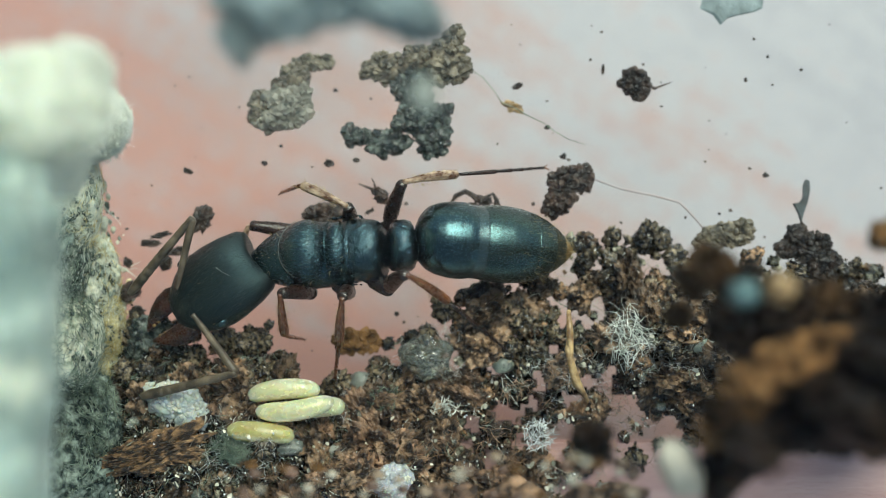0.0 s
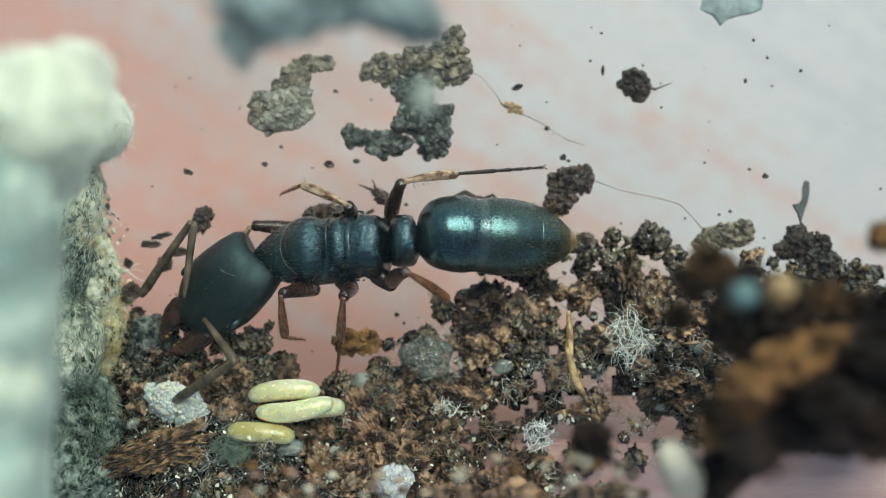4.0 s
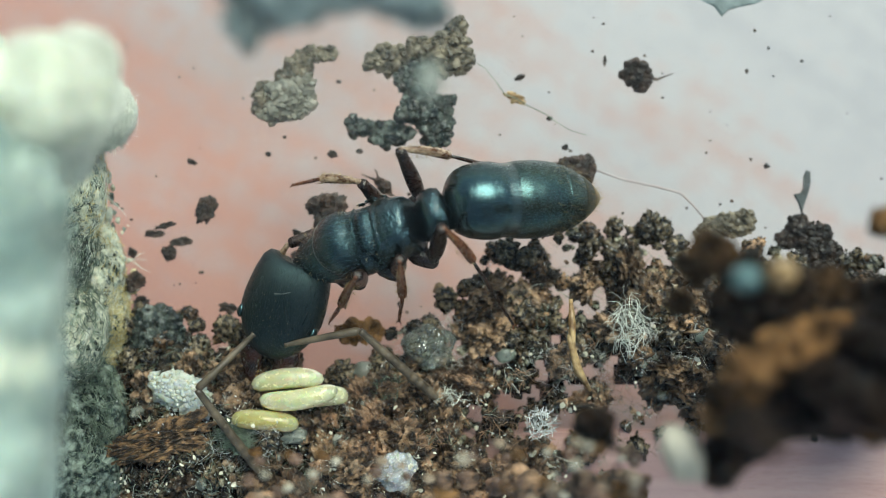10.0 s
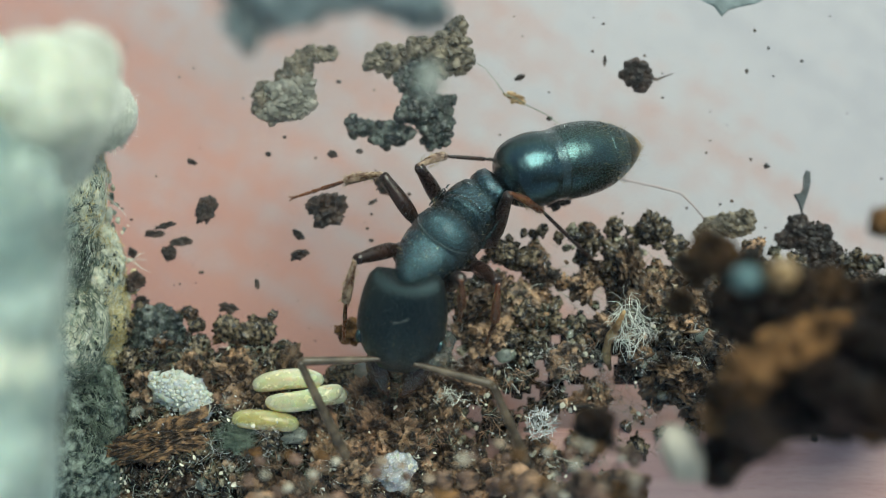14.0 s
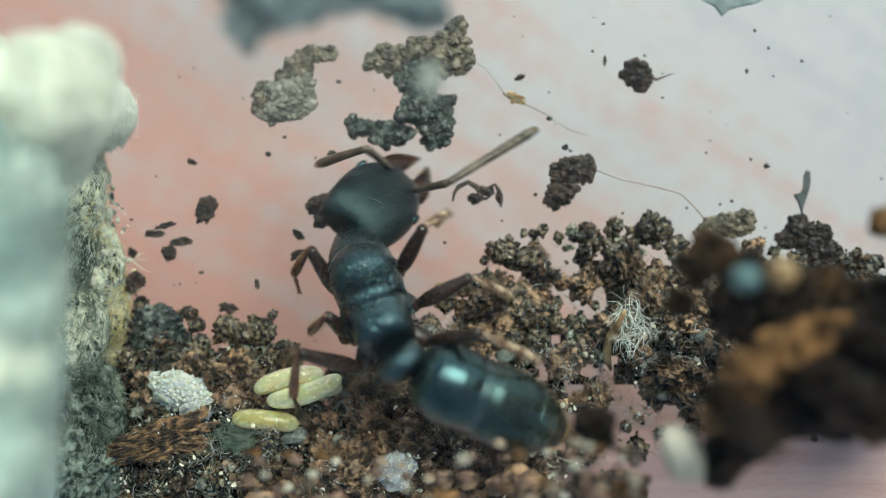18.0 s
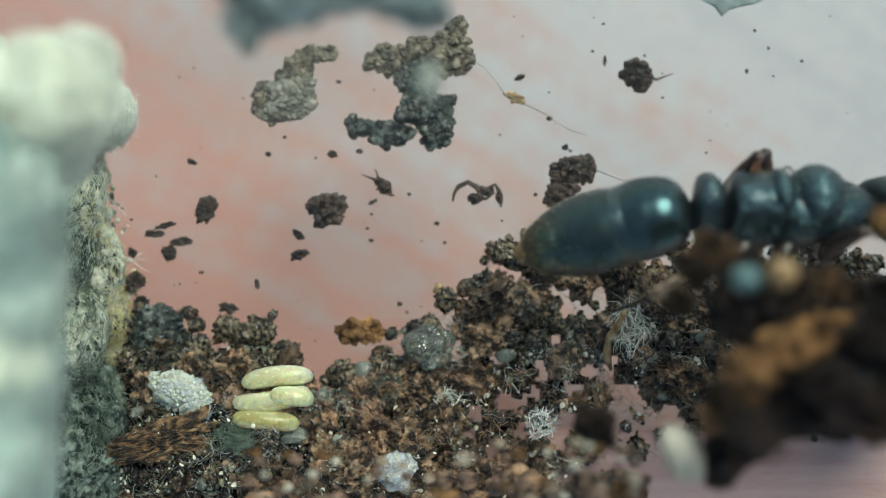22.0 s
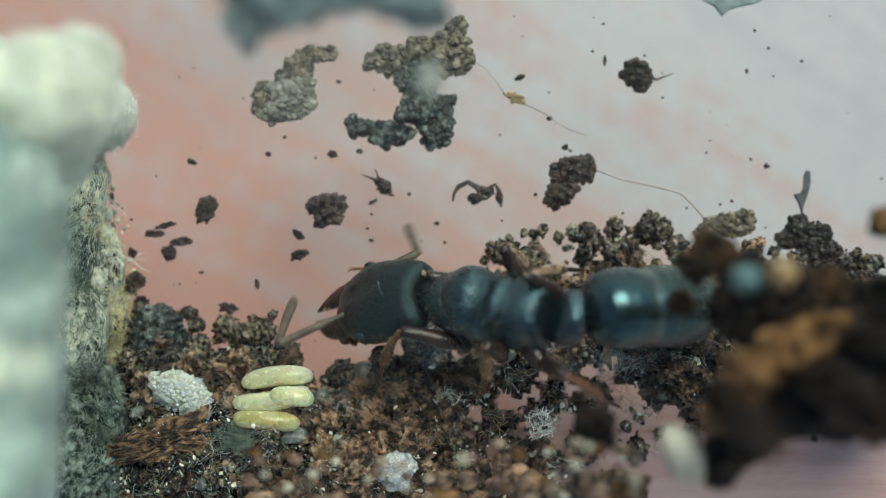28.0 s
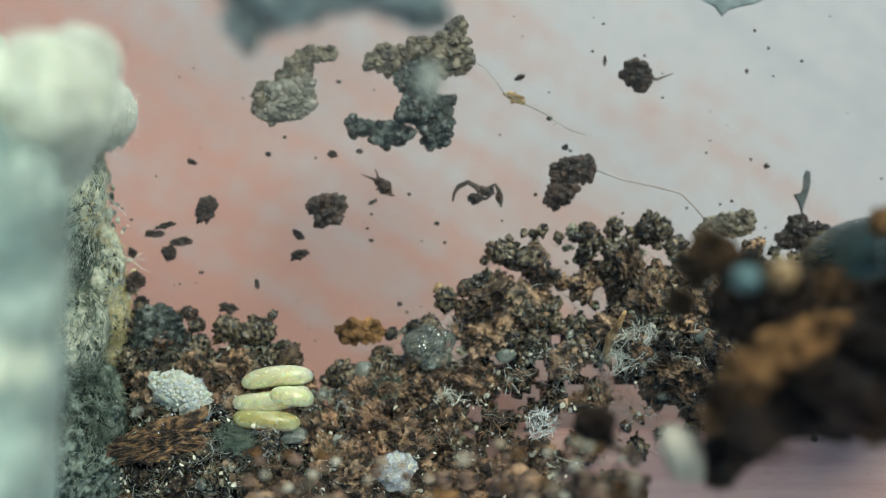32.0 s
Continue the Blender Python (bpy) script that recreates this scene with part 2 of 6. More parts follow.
def floor_material():
    """Pink plaster with long slanting streaks; pale lavender glare is painted in towards the right and far side."""
    m = bpy.data.materials.new("streaked pink plaster with painted glare")
    m.use_nodes = True
    n, k = m.node_tree.nodes, m.node_tree.links
    bsdf = n["Principled BSDF"]
    where = n.new("ShaderNodeTexCoord")
    turn = n.new("ShaderNodeMapping")
    turn.inputs["Rotation"].default_value = (0, 0, radians(32))
    k.new(where.outputs["Object"], turn.inputs[0])
    streak_space = n.new("ShaderNodeMapping")
    streak_space.inputs["Scale"].default_value = (0.09, 1, 1)
    k.new(turn.outputs[0], streak_space.inputs[0])
    streak = n.new("ShaderNodeTexNoise")
    streak.inputs["Scale"].default_value, streak.inputs["Detail"].default_value = 1 / (1.8 * MM), 3
    k.new(streak_space.outputs[0], streak.inputs["Vector"])
    cloud = n.new("ShaderNodeTexNoise")
    cloud.inputs["Scale"].default_value, cloud.inputs["Detail"].default_value = 1 / (5.5 * MM), 3
    k.new(where.outputs["Object"], cloud.inputs["Vector"])
    split = n.new("ShaderNodeSeparateXYZ")
    k.new(where.outputs["Object"], split.inputs[0])

    def sums(kind, a, b):
        s = n.new("ShaderNodeMath")
        s.operation = kind
        for slot, v in enumerate((a, b)):
            if isinstance(v, float):
                s.inputs[slot].default_value = v
            else:
                k.new(v, s.inputs[slot])
        return s.outputs[0]
    # pale glare painted into the colour, growing to the right and far side
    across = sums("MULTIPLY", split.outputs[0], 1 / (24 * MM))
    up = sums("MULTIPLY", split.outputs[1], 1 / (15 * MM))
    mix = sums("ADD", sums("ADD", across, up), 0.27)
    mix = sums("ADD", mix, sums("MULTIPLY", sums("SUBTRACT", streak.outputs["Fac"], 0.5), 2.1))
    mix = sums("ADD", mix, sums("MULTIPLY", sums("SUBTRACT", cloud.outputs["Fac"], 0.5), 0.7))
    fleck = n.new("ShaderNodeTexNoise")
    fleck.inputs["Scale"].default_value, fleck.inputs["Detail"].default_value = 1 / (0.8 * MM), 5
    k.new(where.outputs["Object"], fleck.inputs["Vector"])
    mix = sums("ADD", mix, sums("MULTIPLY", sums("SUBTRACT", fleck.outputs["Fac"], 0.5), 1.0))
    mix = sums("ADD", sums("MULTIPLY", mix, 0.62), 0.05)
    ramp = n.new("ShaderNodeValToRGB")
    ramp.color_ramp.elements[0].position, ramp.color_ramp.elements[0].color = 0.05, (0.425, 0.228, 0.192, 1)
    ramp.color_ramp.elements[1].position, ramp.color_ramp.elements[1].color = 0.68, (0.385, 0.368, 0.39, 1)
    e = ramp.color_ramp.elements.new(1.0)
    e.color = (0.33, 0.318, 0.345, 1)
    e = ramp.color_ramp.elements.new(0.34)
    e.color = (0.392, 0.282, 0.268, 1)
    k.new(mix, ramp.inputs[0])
    k.new(ramp.outputs[0], bsdf.inputs["Base Color"])
    relief = n.new("ShaderNodeBump")
    relief.inputs["Strength"].default_value, relief.inputs["Distance"].default_value = 0.15, 0.05 * MM
    k.new(streak.outputs["Fac"], relief.inputs["Height"])
    k.new(relief.outputs[0], bsdf.inputs["Normal"])
    bsdf.inputs["Roughness"].default_value = 0.45
    return m


def glass_material(name, dust, smear=0.0):
    """Clear pane with a thin film of dust on it and, where wanted, a painted-in band of haze across it."""
    m = bpy.data.materials.new(name)
    m.use_nodes = True
    n, k = m.node_tree.nodes, m.node_tree.links
    n.remove(n["Principled BSDF"])
    clear, shine, film = n.new("ShaderNodeBsdfTransparent"), n.new("ShaderNodeBsdfGlossy"), n.new("ShaderNodeBsdfTranslucent")
    shine.inputs["Roughness"].default_value = 0.02
    film.inputs["Color"].default_value = (0.8, 0.88, 0.87, 1)
    a, b = n.new("ShaderNodeMixShader"), n.new("ShaderNodeMixShader")
    a.inputs[0].default_value = 0.007
    k.new(clear.outputs[0], a.inputs[1])
    k.new(shine.outputs[0], a.inputs[2])
    where, cloud, amount = n.new("ShaderNodeTexCoord"), n.new("ShaderNodeTexNoise"), n.new("ShaderNodeMapRange")
    cloud.inputs["Scale"].default_value, cloud.inputs["Detail"].default_value = 1 / (3.5 * MM), 2
    k.new(where.outputs["Object"], cloud.inputs["Vector"])
    amount.inputs[1].default_value, amount.inputs[2].default_value = 0.3, 0.7
    amount.inputs[3].default_value, amount.inputs[4].default_value = dust * 0.4, dust * 1.6
    k.new(cloud.outputs["Fac"], amount.inputs[0])
    last = amount.outputs[0]
    # pale veil of haze painted into the film as a band, far left
    if smear:
        def sums(kind, *values):
            s = n.new("ShaderNodeMath")
            s.operation, s.use_clamp = kind, kind == "SUBTRACT"
            for slot, v in enumerate(values):
                if isinstance(v, float):
                    s.inputs[slot].default_value = v
                else:
                    k.new(v, s.inputs[slot])
            return s.outputs[0]
        split, wave, wide = n.new("ShaderNodeSeparateXYZ"), n.new("ShaderNodeTexNoise"), n.new("ShaderNodeMapping")
        wide.inputs["Scale"].default_value = (0.16, 1, 1)
        wave.inputs["Scale"].default_value, wave.inputs["Detail"].default_value = 1 / (0.9 * MM), 3
        k.new(where.outputs["Object"], split.inputs[0])
        k.new(where.outputs["Object"], wide.inputs[0])
        k.new(wide.outputs[0], wave.inputs["Vector"])
        band = sums("SUBTRACT", 1.0, sums("ABSOLUTE", sums("MULTIPLY", sums("ADD", split.outputs[1], -3.0 * MM), 1 / (1.75 * MM))))
        side = sums("SUBTRACT", 1.0, sums("ABSOLUTE", sums("MULTIPLY", sums("ADD", split.outputs[0], 3.2 * MM), 1 / (4.5 * MM))))
        streak = sums("MULTIPLY", sums("MULTIPLY", band, side), sums("MULTIPLY", wave.outputs["Fac"], smear * 2))
        last = sums("ADD", last, streak)
    k.new(last, b.inputs[0])
    k.new(a.outputs[0], b.inputs[1])
    k.new(film.outputs[0], b.inputs[2])
    k.new(b.outputs[0], n["Material Output"].inputs["Surface"])
    return m


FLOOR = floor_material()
PANE = glass_material("dusty glass", 0.005)
LID_PANE = glass_material("hazed glass", 0.003, 0.12)


# ---- mesh helpers (all shapes are given in mm) ----
def mesh_of(name, verts, faces, mat, smooth=True):
    me = bpy.data.meshes.new(name)
    me.from_pydata((np.asarray(verts, float) * MM).tolist(), [], [tuple(int(i) for i in f) for f in faces])
    me.materials.append(mat)
    if smooth:
        me.polygons.foreach_set("use_smooth", [True] * len(me.polygons))
    me.update()
    return me


def part(name, shape, mat, parent, label="", smooth=True, m=None):
    ob = new(name, mesh_of(name, *shape, mat, smooth) if isinstance(shape, tuple) else shape)
    ob.parent = parent
    if m is not None:
        ob.matrix_basis = m
    if label:
        ob["label"] = label
    return ob


def thing(name, label, category, group="", x=0, y=0, z=0, turn=0):
    ob = new(name)
    ob.empty_display_size = 0.001
    ob.matrix_basis = pose(x * MM, y * MM, z * MM, 0, 0, turn)
    return tagged(ob, label, category, group)


def solid(name, shape, mat, label, category, group="", kind="", at=(0, 0, 0), turn=(0, 0, 0), smooth=True):
    ob = new(name, mesh_of(name, *shape, mat, smooth) if isinstance(shape, tuple) else shape)
    ob.matrix_basis = pose(at[0] * MM, at[1] * MM, at[2] * MM, *turn)
    return tagged(ob, label, category, group, kind)


def join(shapes):
    vs, fs, base = [], [], 0
    for v, f in shapes:
        v = np.asarray(v, float)
        vs.append(v)
        fs += [tuple(i + base for i in q) for q in f]
        base += len(v)
    return np.concatenate(vs), fs


def ball(sub):
    bm = bmesh.new()
    bmesh.ops.create_icosphere(bm, subdivisions=sub, radius=1)
    v = np.array([p.co[:] for p in bm.verts])
    f = [tuple(q.index for q in p.verts) for p in bm.faces]
    bm.free()
    return v, f


BALLS = {s: ball(s) for s in (1, 2, 3, 4, 5)}


def lump(seed, size=(1, 1, 1), sub=3, rough=0.35, freq=1.6, fine=0.12, grain=0.0):
    """A rough clod: a ball pushed in and out by noise of two or three sizes."""
    v, f = BALLS[sub]
    off = Vector((seed * 7.31, seed * 3.17, seed * 1.93))
    r = np.array([1 + rough * noise.noise(Vector(p) * freq + off) + fine * noise.noise(Vector(p) * freq * 3.7 + off) for p in v])
    if grain:
        r += np.array([grain * noise.noise(Vector(p) * freq * 9 + off) for p in v])
    return v * r[:, None] * np.array(size), f


def loft(rings, sides=24, power=2.0, ends=True):
    """Rings along x: (x, half width, top, bottom[, side shift])."""
    vs, fs = [], []
    for ring in rings:
        x, w, top, bottom = ring[:4]
        shift = ring[4] if len(ring) > 4 else 0
        for i in range(sides):
            a = 2 * math.pi * i / sides
            c, s = math.cos(a), math.sin(a)
            yy = math.copysign(abs(c) ** (2 / power), c) * w
            zz = math.copysign(abs(s) ** (2 / power), s)
            vs.append((x, yy + shift, (top + bottom) / 2 + zz * (top - bottom) / 2))
    for r in range(len(rings) - 1):
        for i in range(sides):
            j = (i + 1) % sides
            fs.append((r * sides + i, r * sides + j, (r + 1) * sides + j, (r + 1) * sides + i))
    if ends:
        fs.append(tuple(reversed(range(sides))))
        fs.append(tuple(range((len(rings) - 1) * sides, len(rings) * sides)))
    if rings[0][0] < rings[-1][0]:
        fs = [tuple(reversed(f)) for f in fs]
    return np.array(vs), fs


def tube(points, radii, sides=6):
    """A round tube along points."""
    pts = [Vector(p) for p in points]
    vs, fs = [], []
    for i, p in enumerate(pts):
        d = (pts[min(i + 1, len(pts) - 1)] - pts[max(i - 1, 0)]).normalized()
        u = d.orthogonal().normalized() if i == 0 else (u - d * u.dot(d)).normalized()
        w = d.cross(u)
        for s in range(sides):
            a = 2 * math.pi * s / sides
            vs.append(p + (u * math.cos(a) + w * math.sin(a)) * radii[i])
    for i in range(len(pts) - 1):
        for s in range(sides):
            q = (s + 1) % sides
            fs.append((i * sides + s, i * sides + q, (i + 1) * sides + q, (i + 1) * sides + s))
    fs += [tuple(reversed(range(sides))), tuple(range((len(pts) - 1) * sides, len(pts) * sides))]
    return np.array([tuple(v) for v in vs]), fs


def turned(rng):
    return Euler((rng.uniform(0, 6.28), rng.uniform(0, 6.28), rng.uniform(0, 6.28))).to_matrix()


def box(x0, x1, y0, y1, z0, z1, bevel=0.0):
    bm = bmesh.new()
    bmesh.ops.create_cube(bm, size=1)
    for v in bm.verts:
        v.co = ((x0 + x1) / 2 + v.co.x * (x1 - x0), (y0 + y1) / 2 + v.co.y * (y1 - y0), (z0 + z1) / 2 + v.co.z * (z1 - z0))
    if bevel:
        bmesh.ops.bevel(bm, geom=bm.edges[:], offset=bevel, segments=2, affect="EDGES")
    v, f = np.array([p.co[:] for p in bm.verts]), []
    bm.verts.index_update()
    f = [tuple(q.index for q in p.verts) for p in bm.faces]
    bm.free()
    return v, f


def plan(u, v, h=0):
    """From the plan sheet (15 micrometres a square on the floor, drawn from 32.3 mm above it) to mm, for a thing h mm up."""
    s = 0.015 * (1 - h / 32.31)
    return (u - 784) * s, (441 - v) * s


# ---- the nest: plaster floor, clear walls, dusty glass lid, on a table ----
LID, BOARD = 13.0, -8.0
solid("ground", box(-60, 60, -50, 50, BOARD - 2, BOARD), FLOOR, "pink board with slanting streaks and painted-in pale glare under the nest", "board", kind="structure", smooth=False)
solid("table", box(-400, 400, -400, 400, BOARD - 20, BOARD - 2.02), TABLE, "pale table top under the board", "table", kind="structure", smooth=False)
pane = solid("floor", box(-24, 24, -16, 18, -0.8, 0), PANE, "clear glass floor of the nest", "glass floor", kind="structure", smooth=False)
pane.visible_shadow = False
for name, x0, x1, y0, y1 in (("wall_north", -24, 24, 18.02, 19.5), ("wall_south", -24, 24, -17.5, -16.02), ("wall_east", 24.02, 25.5, -17.5, 19.5), ("wall_west", -25.5, -24.02, -17.5, 19.5)):
    w = solid(name, box(x0, x1, y0, y1, BOARD + 0.01, LID), PANE, "clear acrylic side wall of the nest", "wall", kind="structure", smooth=False)
    w.visible_shadow = False
lid = solid("window_1", box(-24, 24, -16, 18, LID + 0.02, LID + 0.9), LID_PANE, "dusty glass pane over the nest", "glass pane", kind="structure", smooth=False)
lid.visible_shadow = False

# added strip: the shade on the front of the floor is put into its colour
solid("shade_strip", box(-24, 24, -16, -4.75, 0.01, 0.2, 0.09), SHADED_FLOOR, "dull purple-brown strip added along the front for the floor's shade", "floor strip", kind="structure", smooth=False)

# ---- soil heap ----
EDGE = [(150, 600), (235, 545), (330, 545), (365, 585), (420, 565), (500, 565), (528, 640), (545, 668), (585, 672), (606, 640), (650, 625),
        (705, 575), (760, 560), (790, 530), (850, 480), (872, 430), (980, 405), (1040, 400), (1160, 385), (1220, 430), (1330, 430), (1600, 430)]
LOW = [(0, 1000), (900, 1000), (1010, 862), (1070, 812), (1160, 778), (1600, 770)]


HOLES = [(905, 716, 20), (943, 700, 17), (962, 655, 17), (1050, 552, 15), (1064, 534, 11), (840, 735, 15), (880, 640, 13), (1120, 700, 14), (985, 600, 12), (690, 735, 9), (925, 760, 16), (1085, 745, 17), (1010, 690, 15), (1150, 660, 14), (870, 790, 14), (780, 800, 12), (1085, 640, 12), (985, 775, 13), (1180, 735, 15), (800, 600, 13), (1036, 655, 13), (880, 705, 12), (1000, 548, 14), (830, 770, 10), (1005, 745, 14), (640, 640, 14)]


def depth_in(u, v):
    """How far inside the heap a place of the plan lies, in squares."""
    wave = 1 + 1.1 * noise.noise(Vector((u * 0.11, v * 0.11, 1)))
    if any((u - a) ** 2 + (v - q) ** 2 < (1.38 * r * wave) ** 2 for a, q, r in HOLES):
        return -20
    return min(v - np.interp(u, [e[0] for e in EDGE], [e[1] for e in EDGE]), np.interp(u, [e[0] for e in LOW], [e[1] for e in LOW]) + 55 * noise.noise(Vector((u * 0.022, v * 0.022, 4))) - v, (u - 130) * 0.8)


def ground(x, y):
    """Height of the heap's body, mm."""
    u, v = x / 0.015 + 784, 441 - y / 0.015
    d = depth_in(u, v)
    open_edge = np.interp(u, [0, 560, 640, 820, 1060, 1160, 1600], [45, 45, 60, 160, 160, 80, 60])
    h = np.interp(u, [0, 500, 900, 1200, 1600], [1.2, 1.3, 1.9, 2.3, 2.3]) * min(max((d - open_edge) / 170, 0), 1) ** 0.8
    return h * (0.75 + 0.55 * noise.noise(Vector((x * 0.8, y * 0.8, 3))) + 0.6 * noise.noise(Vector((x * 1.9, y * 1.9, 5)))) if h > 0 else 0


def heap_body():
    vs, fs, index = [], [], {}
    nx, ny, x0, y0, step = 211, 102, -10.3, -10.0, 0.11
    for j in range(ny):
        for i in range(nx):
            x, y = x0 + i * step, y0 + j * step
            h = ground(x, y)
            h += 0.22 * noise.noise(Vector((x * 2.2, y * 2.2, 0))) * min(h, 1) - (0.15 if h <= 0.02 else 0)
            index[i, j] = len(vs)
            vs.append((x, y, h))
    for j in range(ny - 1):
        for i in range(nx - 1):
            q = (index[i, j], index[i + 1, j], index[i + 1, j + 1], index[i, j + 1])
            if max(vs[a][2] for a in q) > 0:
                fs.append(q)
    return np.array(vs), fs


# black body: shade of the hollows between granules is put into its colour
heap = solid("soil_heap", heap_body(), SOIL_BLACK, "heap of dark moist soil along the nest wall", "soil", kind="stuff")


def patch(u, v):
    """Brown where it is above nought, black below."""
    return noise.noise(Vector((u * 0.017, v * 0.02, 8))) + 0.5 * noise.noise(Vector((u * 0.045, v * 0.045, 2))) + np.interp(v, [450, 640, 820], [-0.16, -0.03, 0.16]) + np.interp(u, [740, 900], [0, 0.15]) * np.interp(v, [590, 670], [0, 1])


def upper(u, v):
    """One in the open, beady upper part of the heap, nought in the matted lower part."""
    return np.interp(v, [580, 690], [1, 0]) if u > 780 else np.interp(v, [640, 700], [1, 0])


def knot(u, v):
    """Where granules cling together: above nought."""
    w = upper(u, v)
    return (1 - 0.6 * w) * (noise.noise(Vector((u * 0.019, v * 0.019, 11))) + 0.5 * noise.noise(Vector((u * 0.05, v * 0.05, 6)))) + w * 0.75 * noise.noise(Vector((u * 0.042, v * 0.042, 15)))


def damp(u, v):
    """One in the black, wet corner of the heap by the cotton."""
    return np.interp(u, [520, 680], [1, 0]) * np.interp(v, [660, 720], [0, 1])


def grains(count, seed, small, large, sub, keep, sink=0.25, flat=0.75, narrow=0.65, rise=0.0):
    """Soil grains strewn over the heap, each turned its own way."""
    rng = random.Random(seed)
    shapes = [lump(seed + i, sub=sub, rough=0.55, freq=1.5, fine=0.4, grain=0.25 if sub > 2 else 0) for i in range(10)]
    out = []
    while len(out) < count:
        u, v = rng.uniform(150, 1560), rng.uniform(380, 960)
        d = depth_in(u, v)
        if not keep(d, rng, u, v):
            continue
        s = small * (large / small) ** (rng.random() ** 1.6)
        q = s * 45
        if s > 0.2 and min(depth_in(u + q, v), depth_in(u - q, v), depth_in(u, v + q), depth_in(u, v - q)) < -15:
            continue
        x, y = plan(u, v)
        x, y = plan(u, v, ground(x, y))
        sv, sf = shapes[rng.randrange(10)]
        p = (sv * np.array((1, rng.uniform(narrow, narrow + 0.35), rng.uniform(flat * 0.6, flat)))) @ np.array(turned(rng)).T * s
        lift = ground(x, y) + s * (0.75 - sink) + rng.random() * rise * (1 - upper(u, v))
        out.append((p + np.array((x, y, lift)), sf))
    return join(out)


for name, mat, rounded, shape in (
        ("soil_lumps", SOIL_LUMP, False, grains(260, 14, 0.3, 0.75, 4, lambda d, r, u, v: 70 < d and r.random() > 0.85 * damp(u, v) and r.random() > 0.6 * upper(u, v) and knot(u, v) > -0.1, sink=0.45, flat=0.75)),
        ("matted_clumps", SOIL_MAT, True, grains(190, 19, 0.3, 0.85, 5, lambda d, r, u, v: 60 < d and upper(u, v) < 0.35 and patch(u, v) > -0.14 and knot(u, v) > -0.08 and r.random() > damp(u, v), sink=0.35, flat=0.6, narrow=0.5)),
        ("black_granules", BEAD_BLACK, True, grains(720, 12, 0.13, 0.4, 4, lambda d, r, u, v: -8 < d and knot(u, v) > -0.13 + 0.06 * upper(u, v) and r.random() < 0.25 + 0.75 * max(upper(u, v), damp(u, v)), flat=0.9, narrow=0.6)),
        ("brown_granules", BEAD_BROWN, True, grains(380, 11, 0.1, 0.36, 4, lambda d, r, u, v: -4 < d and r.random() > 0.7 * damp(u, v) and r.random() < 0.35 + 0.65 * upper(u, v) and knot(u, v) > -0.06 + 0.02 * upper(u, v) and patch(u, v) > -0.05, flat=0.85, narrow=0.5)),
        ("grey_green_granules", BEAD_GREEN, True, grains(260, 13, 0.08, 0.26, 3, lambda d, r, u, v: 0 < d and patch(v, u) > 0.05 and (v > 560 or u > 960 or r.random() < 0.4), flat=0.85, narrow=0.5)),
        ("glassy_granules", BEAD_CLEAR, True, grains(300, 15, 0.05, 0.2, 2, lambda d, r, u, v: 20 < d and (v > 560 or r.random() < 0.3), sink=-0.3, rise=0.45)),
        ("coarse_grains", SOIL, False, grains(110, 16, 0.10, 0.3, 3, lambda d, r, u, v: 10 < d and patch(u, v) > 0 and knot(u, v) > -0.15 + 0.08 * upper(u, v))),
        ("fine_grains", SOIL, False, grains(420, 31, 0.03, 0.1, 1, lambda d, r, u, v: 20 < d and knot(u, v) > -0.05 + 0.15 * upper(u, v), sink=-0.2)),
        ("black_crumbs", SOIL_BLACK, False, grains(800, 32, 0.03, 0.12, 2, lambda d, r, u, v: 10 < d and knot(u, v) > -0.15 + 0.12 * upper(u, v) and patch(u, v) < 0.04, sink=-0.2)),
        ("bright_grains", MINERAL, False, grains(1300, 51, 0.012, 0.04, 1, lambda d, r, u, v: 25 < d and knot(u, v) > -0.1 and (v > 560 or r.random() < 0.35), sink=-4, rise=0.8)),
        ("ochre_crumbs", OCHRE, False, grains(300, 61, 0.03, 0.15, 2, lambda d, r, u, v: 25 < d and patch(u, v) > 0.0 and knot(u, v) > -0.08, sink=-0.5, flat=0.6)),
        ("leaf_litter", LITTER, False, grains(420, 68, 0.06, 0.34, 2, lambda d, r, u, v: 45 < d and patch(u, v) > 0.0 and knot(u, v) > -0.06 and r.random() < (v - 520) / 260 * (1 - 0.8 * damp(u, v)), sink=-0.7, flat=0.22, narrow=0.35)),
        ("thin_flakes", FLAKE, False, grains(2200, 66, 0.025, 0.095, 1, lambda d, r, u, v: 40 < d and patch(v, u) > -0.1 and knot(u, v) > -0.1 and (v > 590 or r.random() < 0.15), sink=-1.6, flat=0.14, rise=0.8))):
    part(name, shape, mat, heap, smooth=rounded)["kind"] = "stuff"


def shreds(count, seed, length, thick, keep):
    """Fine plant fibres lying across the heap."""
    rng = random.Random(seed)
    out = []
    while len(out) < count:
        u, v = rng.uniform(150, 1400), rng.uniform(430, 900)
        if not keep(depth_in(u, v), u, v, rng):
            continue
        x, y = plan(u, v)
        x, y = plan(u, v, ground(x, y))
        a, n = rng.uniform(0, 6.28), rng.uniform(*length)
        bend, z = rng.uniform(-0.9, 0.9), ground(x, y) + 0.12 + rng.random() * (0.25 + 0.3 * (1 - upper(u, v)))
        tilt = rng.uniform(-0.35, 0.35)
        pts = [(x + math.cos(a + bend * s) * n * s, y + math.sin(a + bend * s) * n * s, z + tilt * n * s) for s in (-0.5, -0.2, 0.1, 0.35, 0.5)]
        out.append(tube(pts, [thick * q for q in (0.5, 1, 1, 0.9, 0.4)], 3))
    return join(out)


part("green_fibres", shreds(1500, 71, (0.15, 0.6), 0.007, lambda d, u, v, r: d > 15 and (u < 560 or r.random() < 0.35)), GREEN_FIBRE, heap)["kind"] = "stuff"
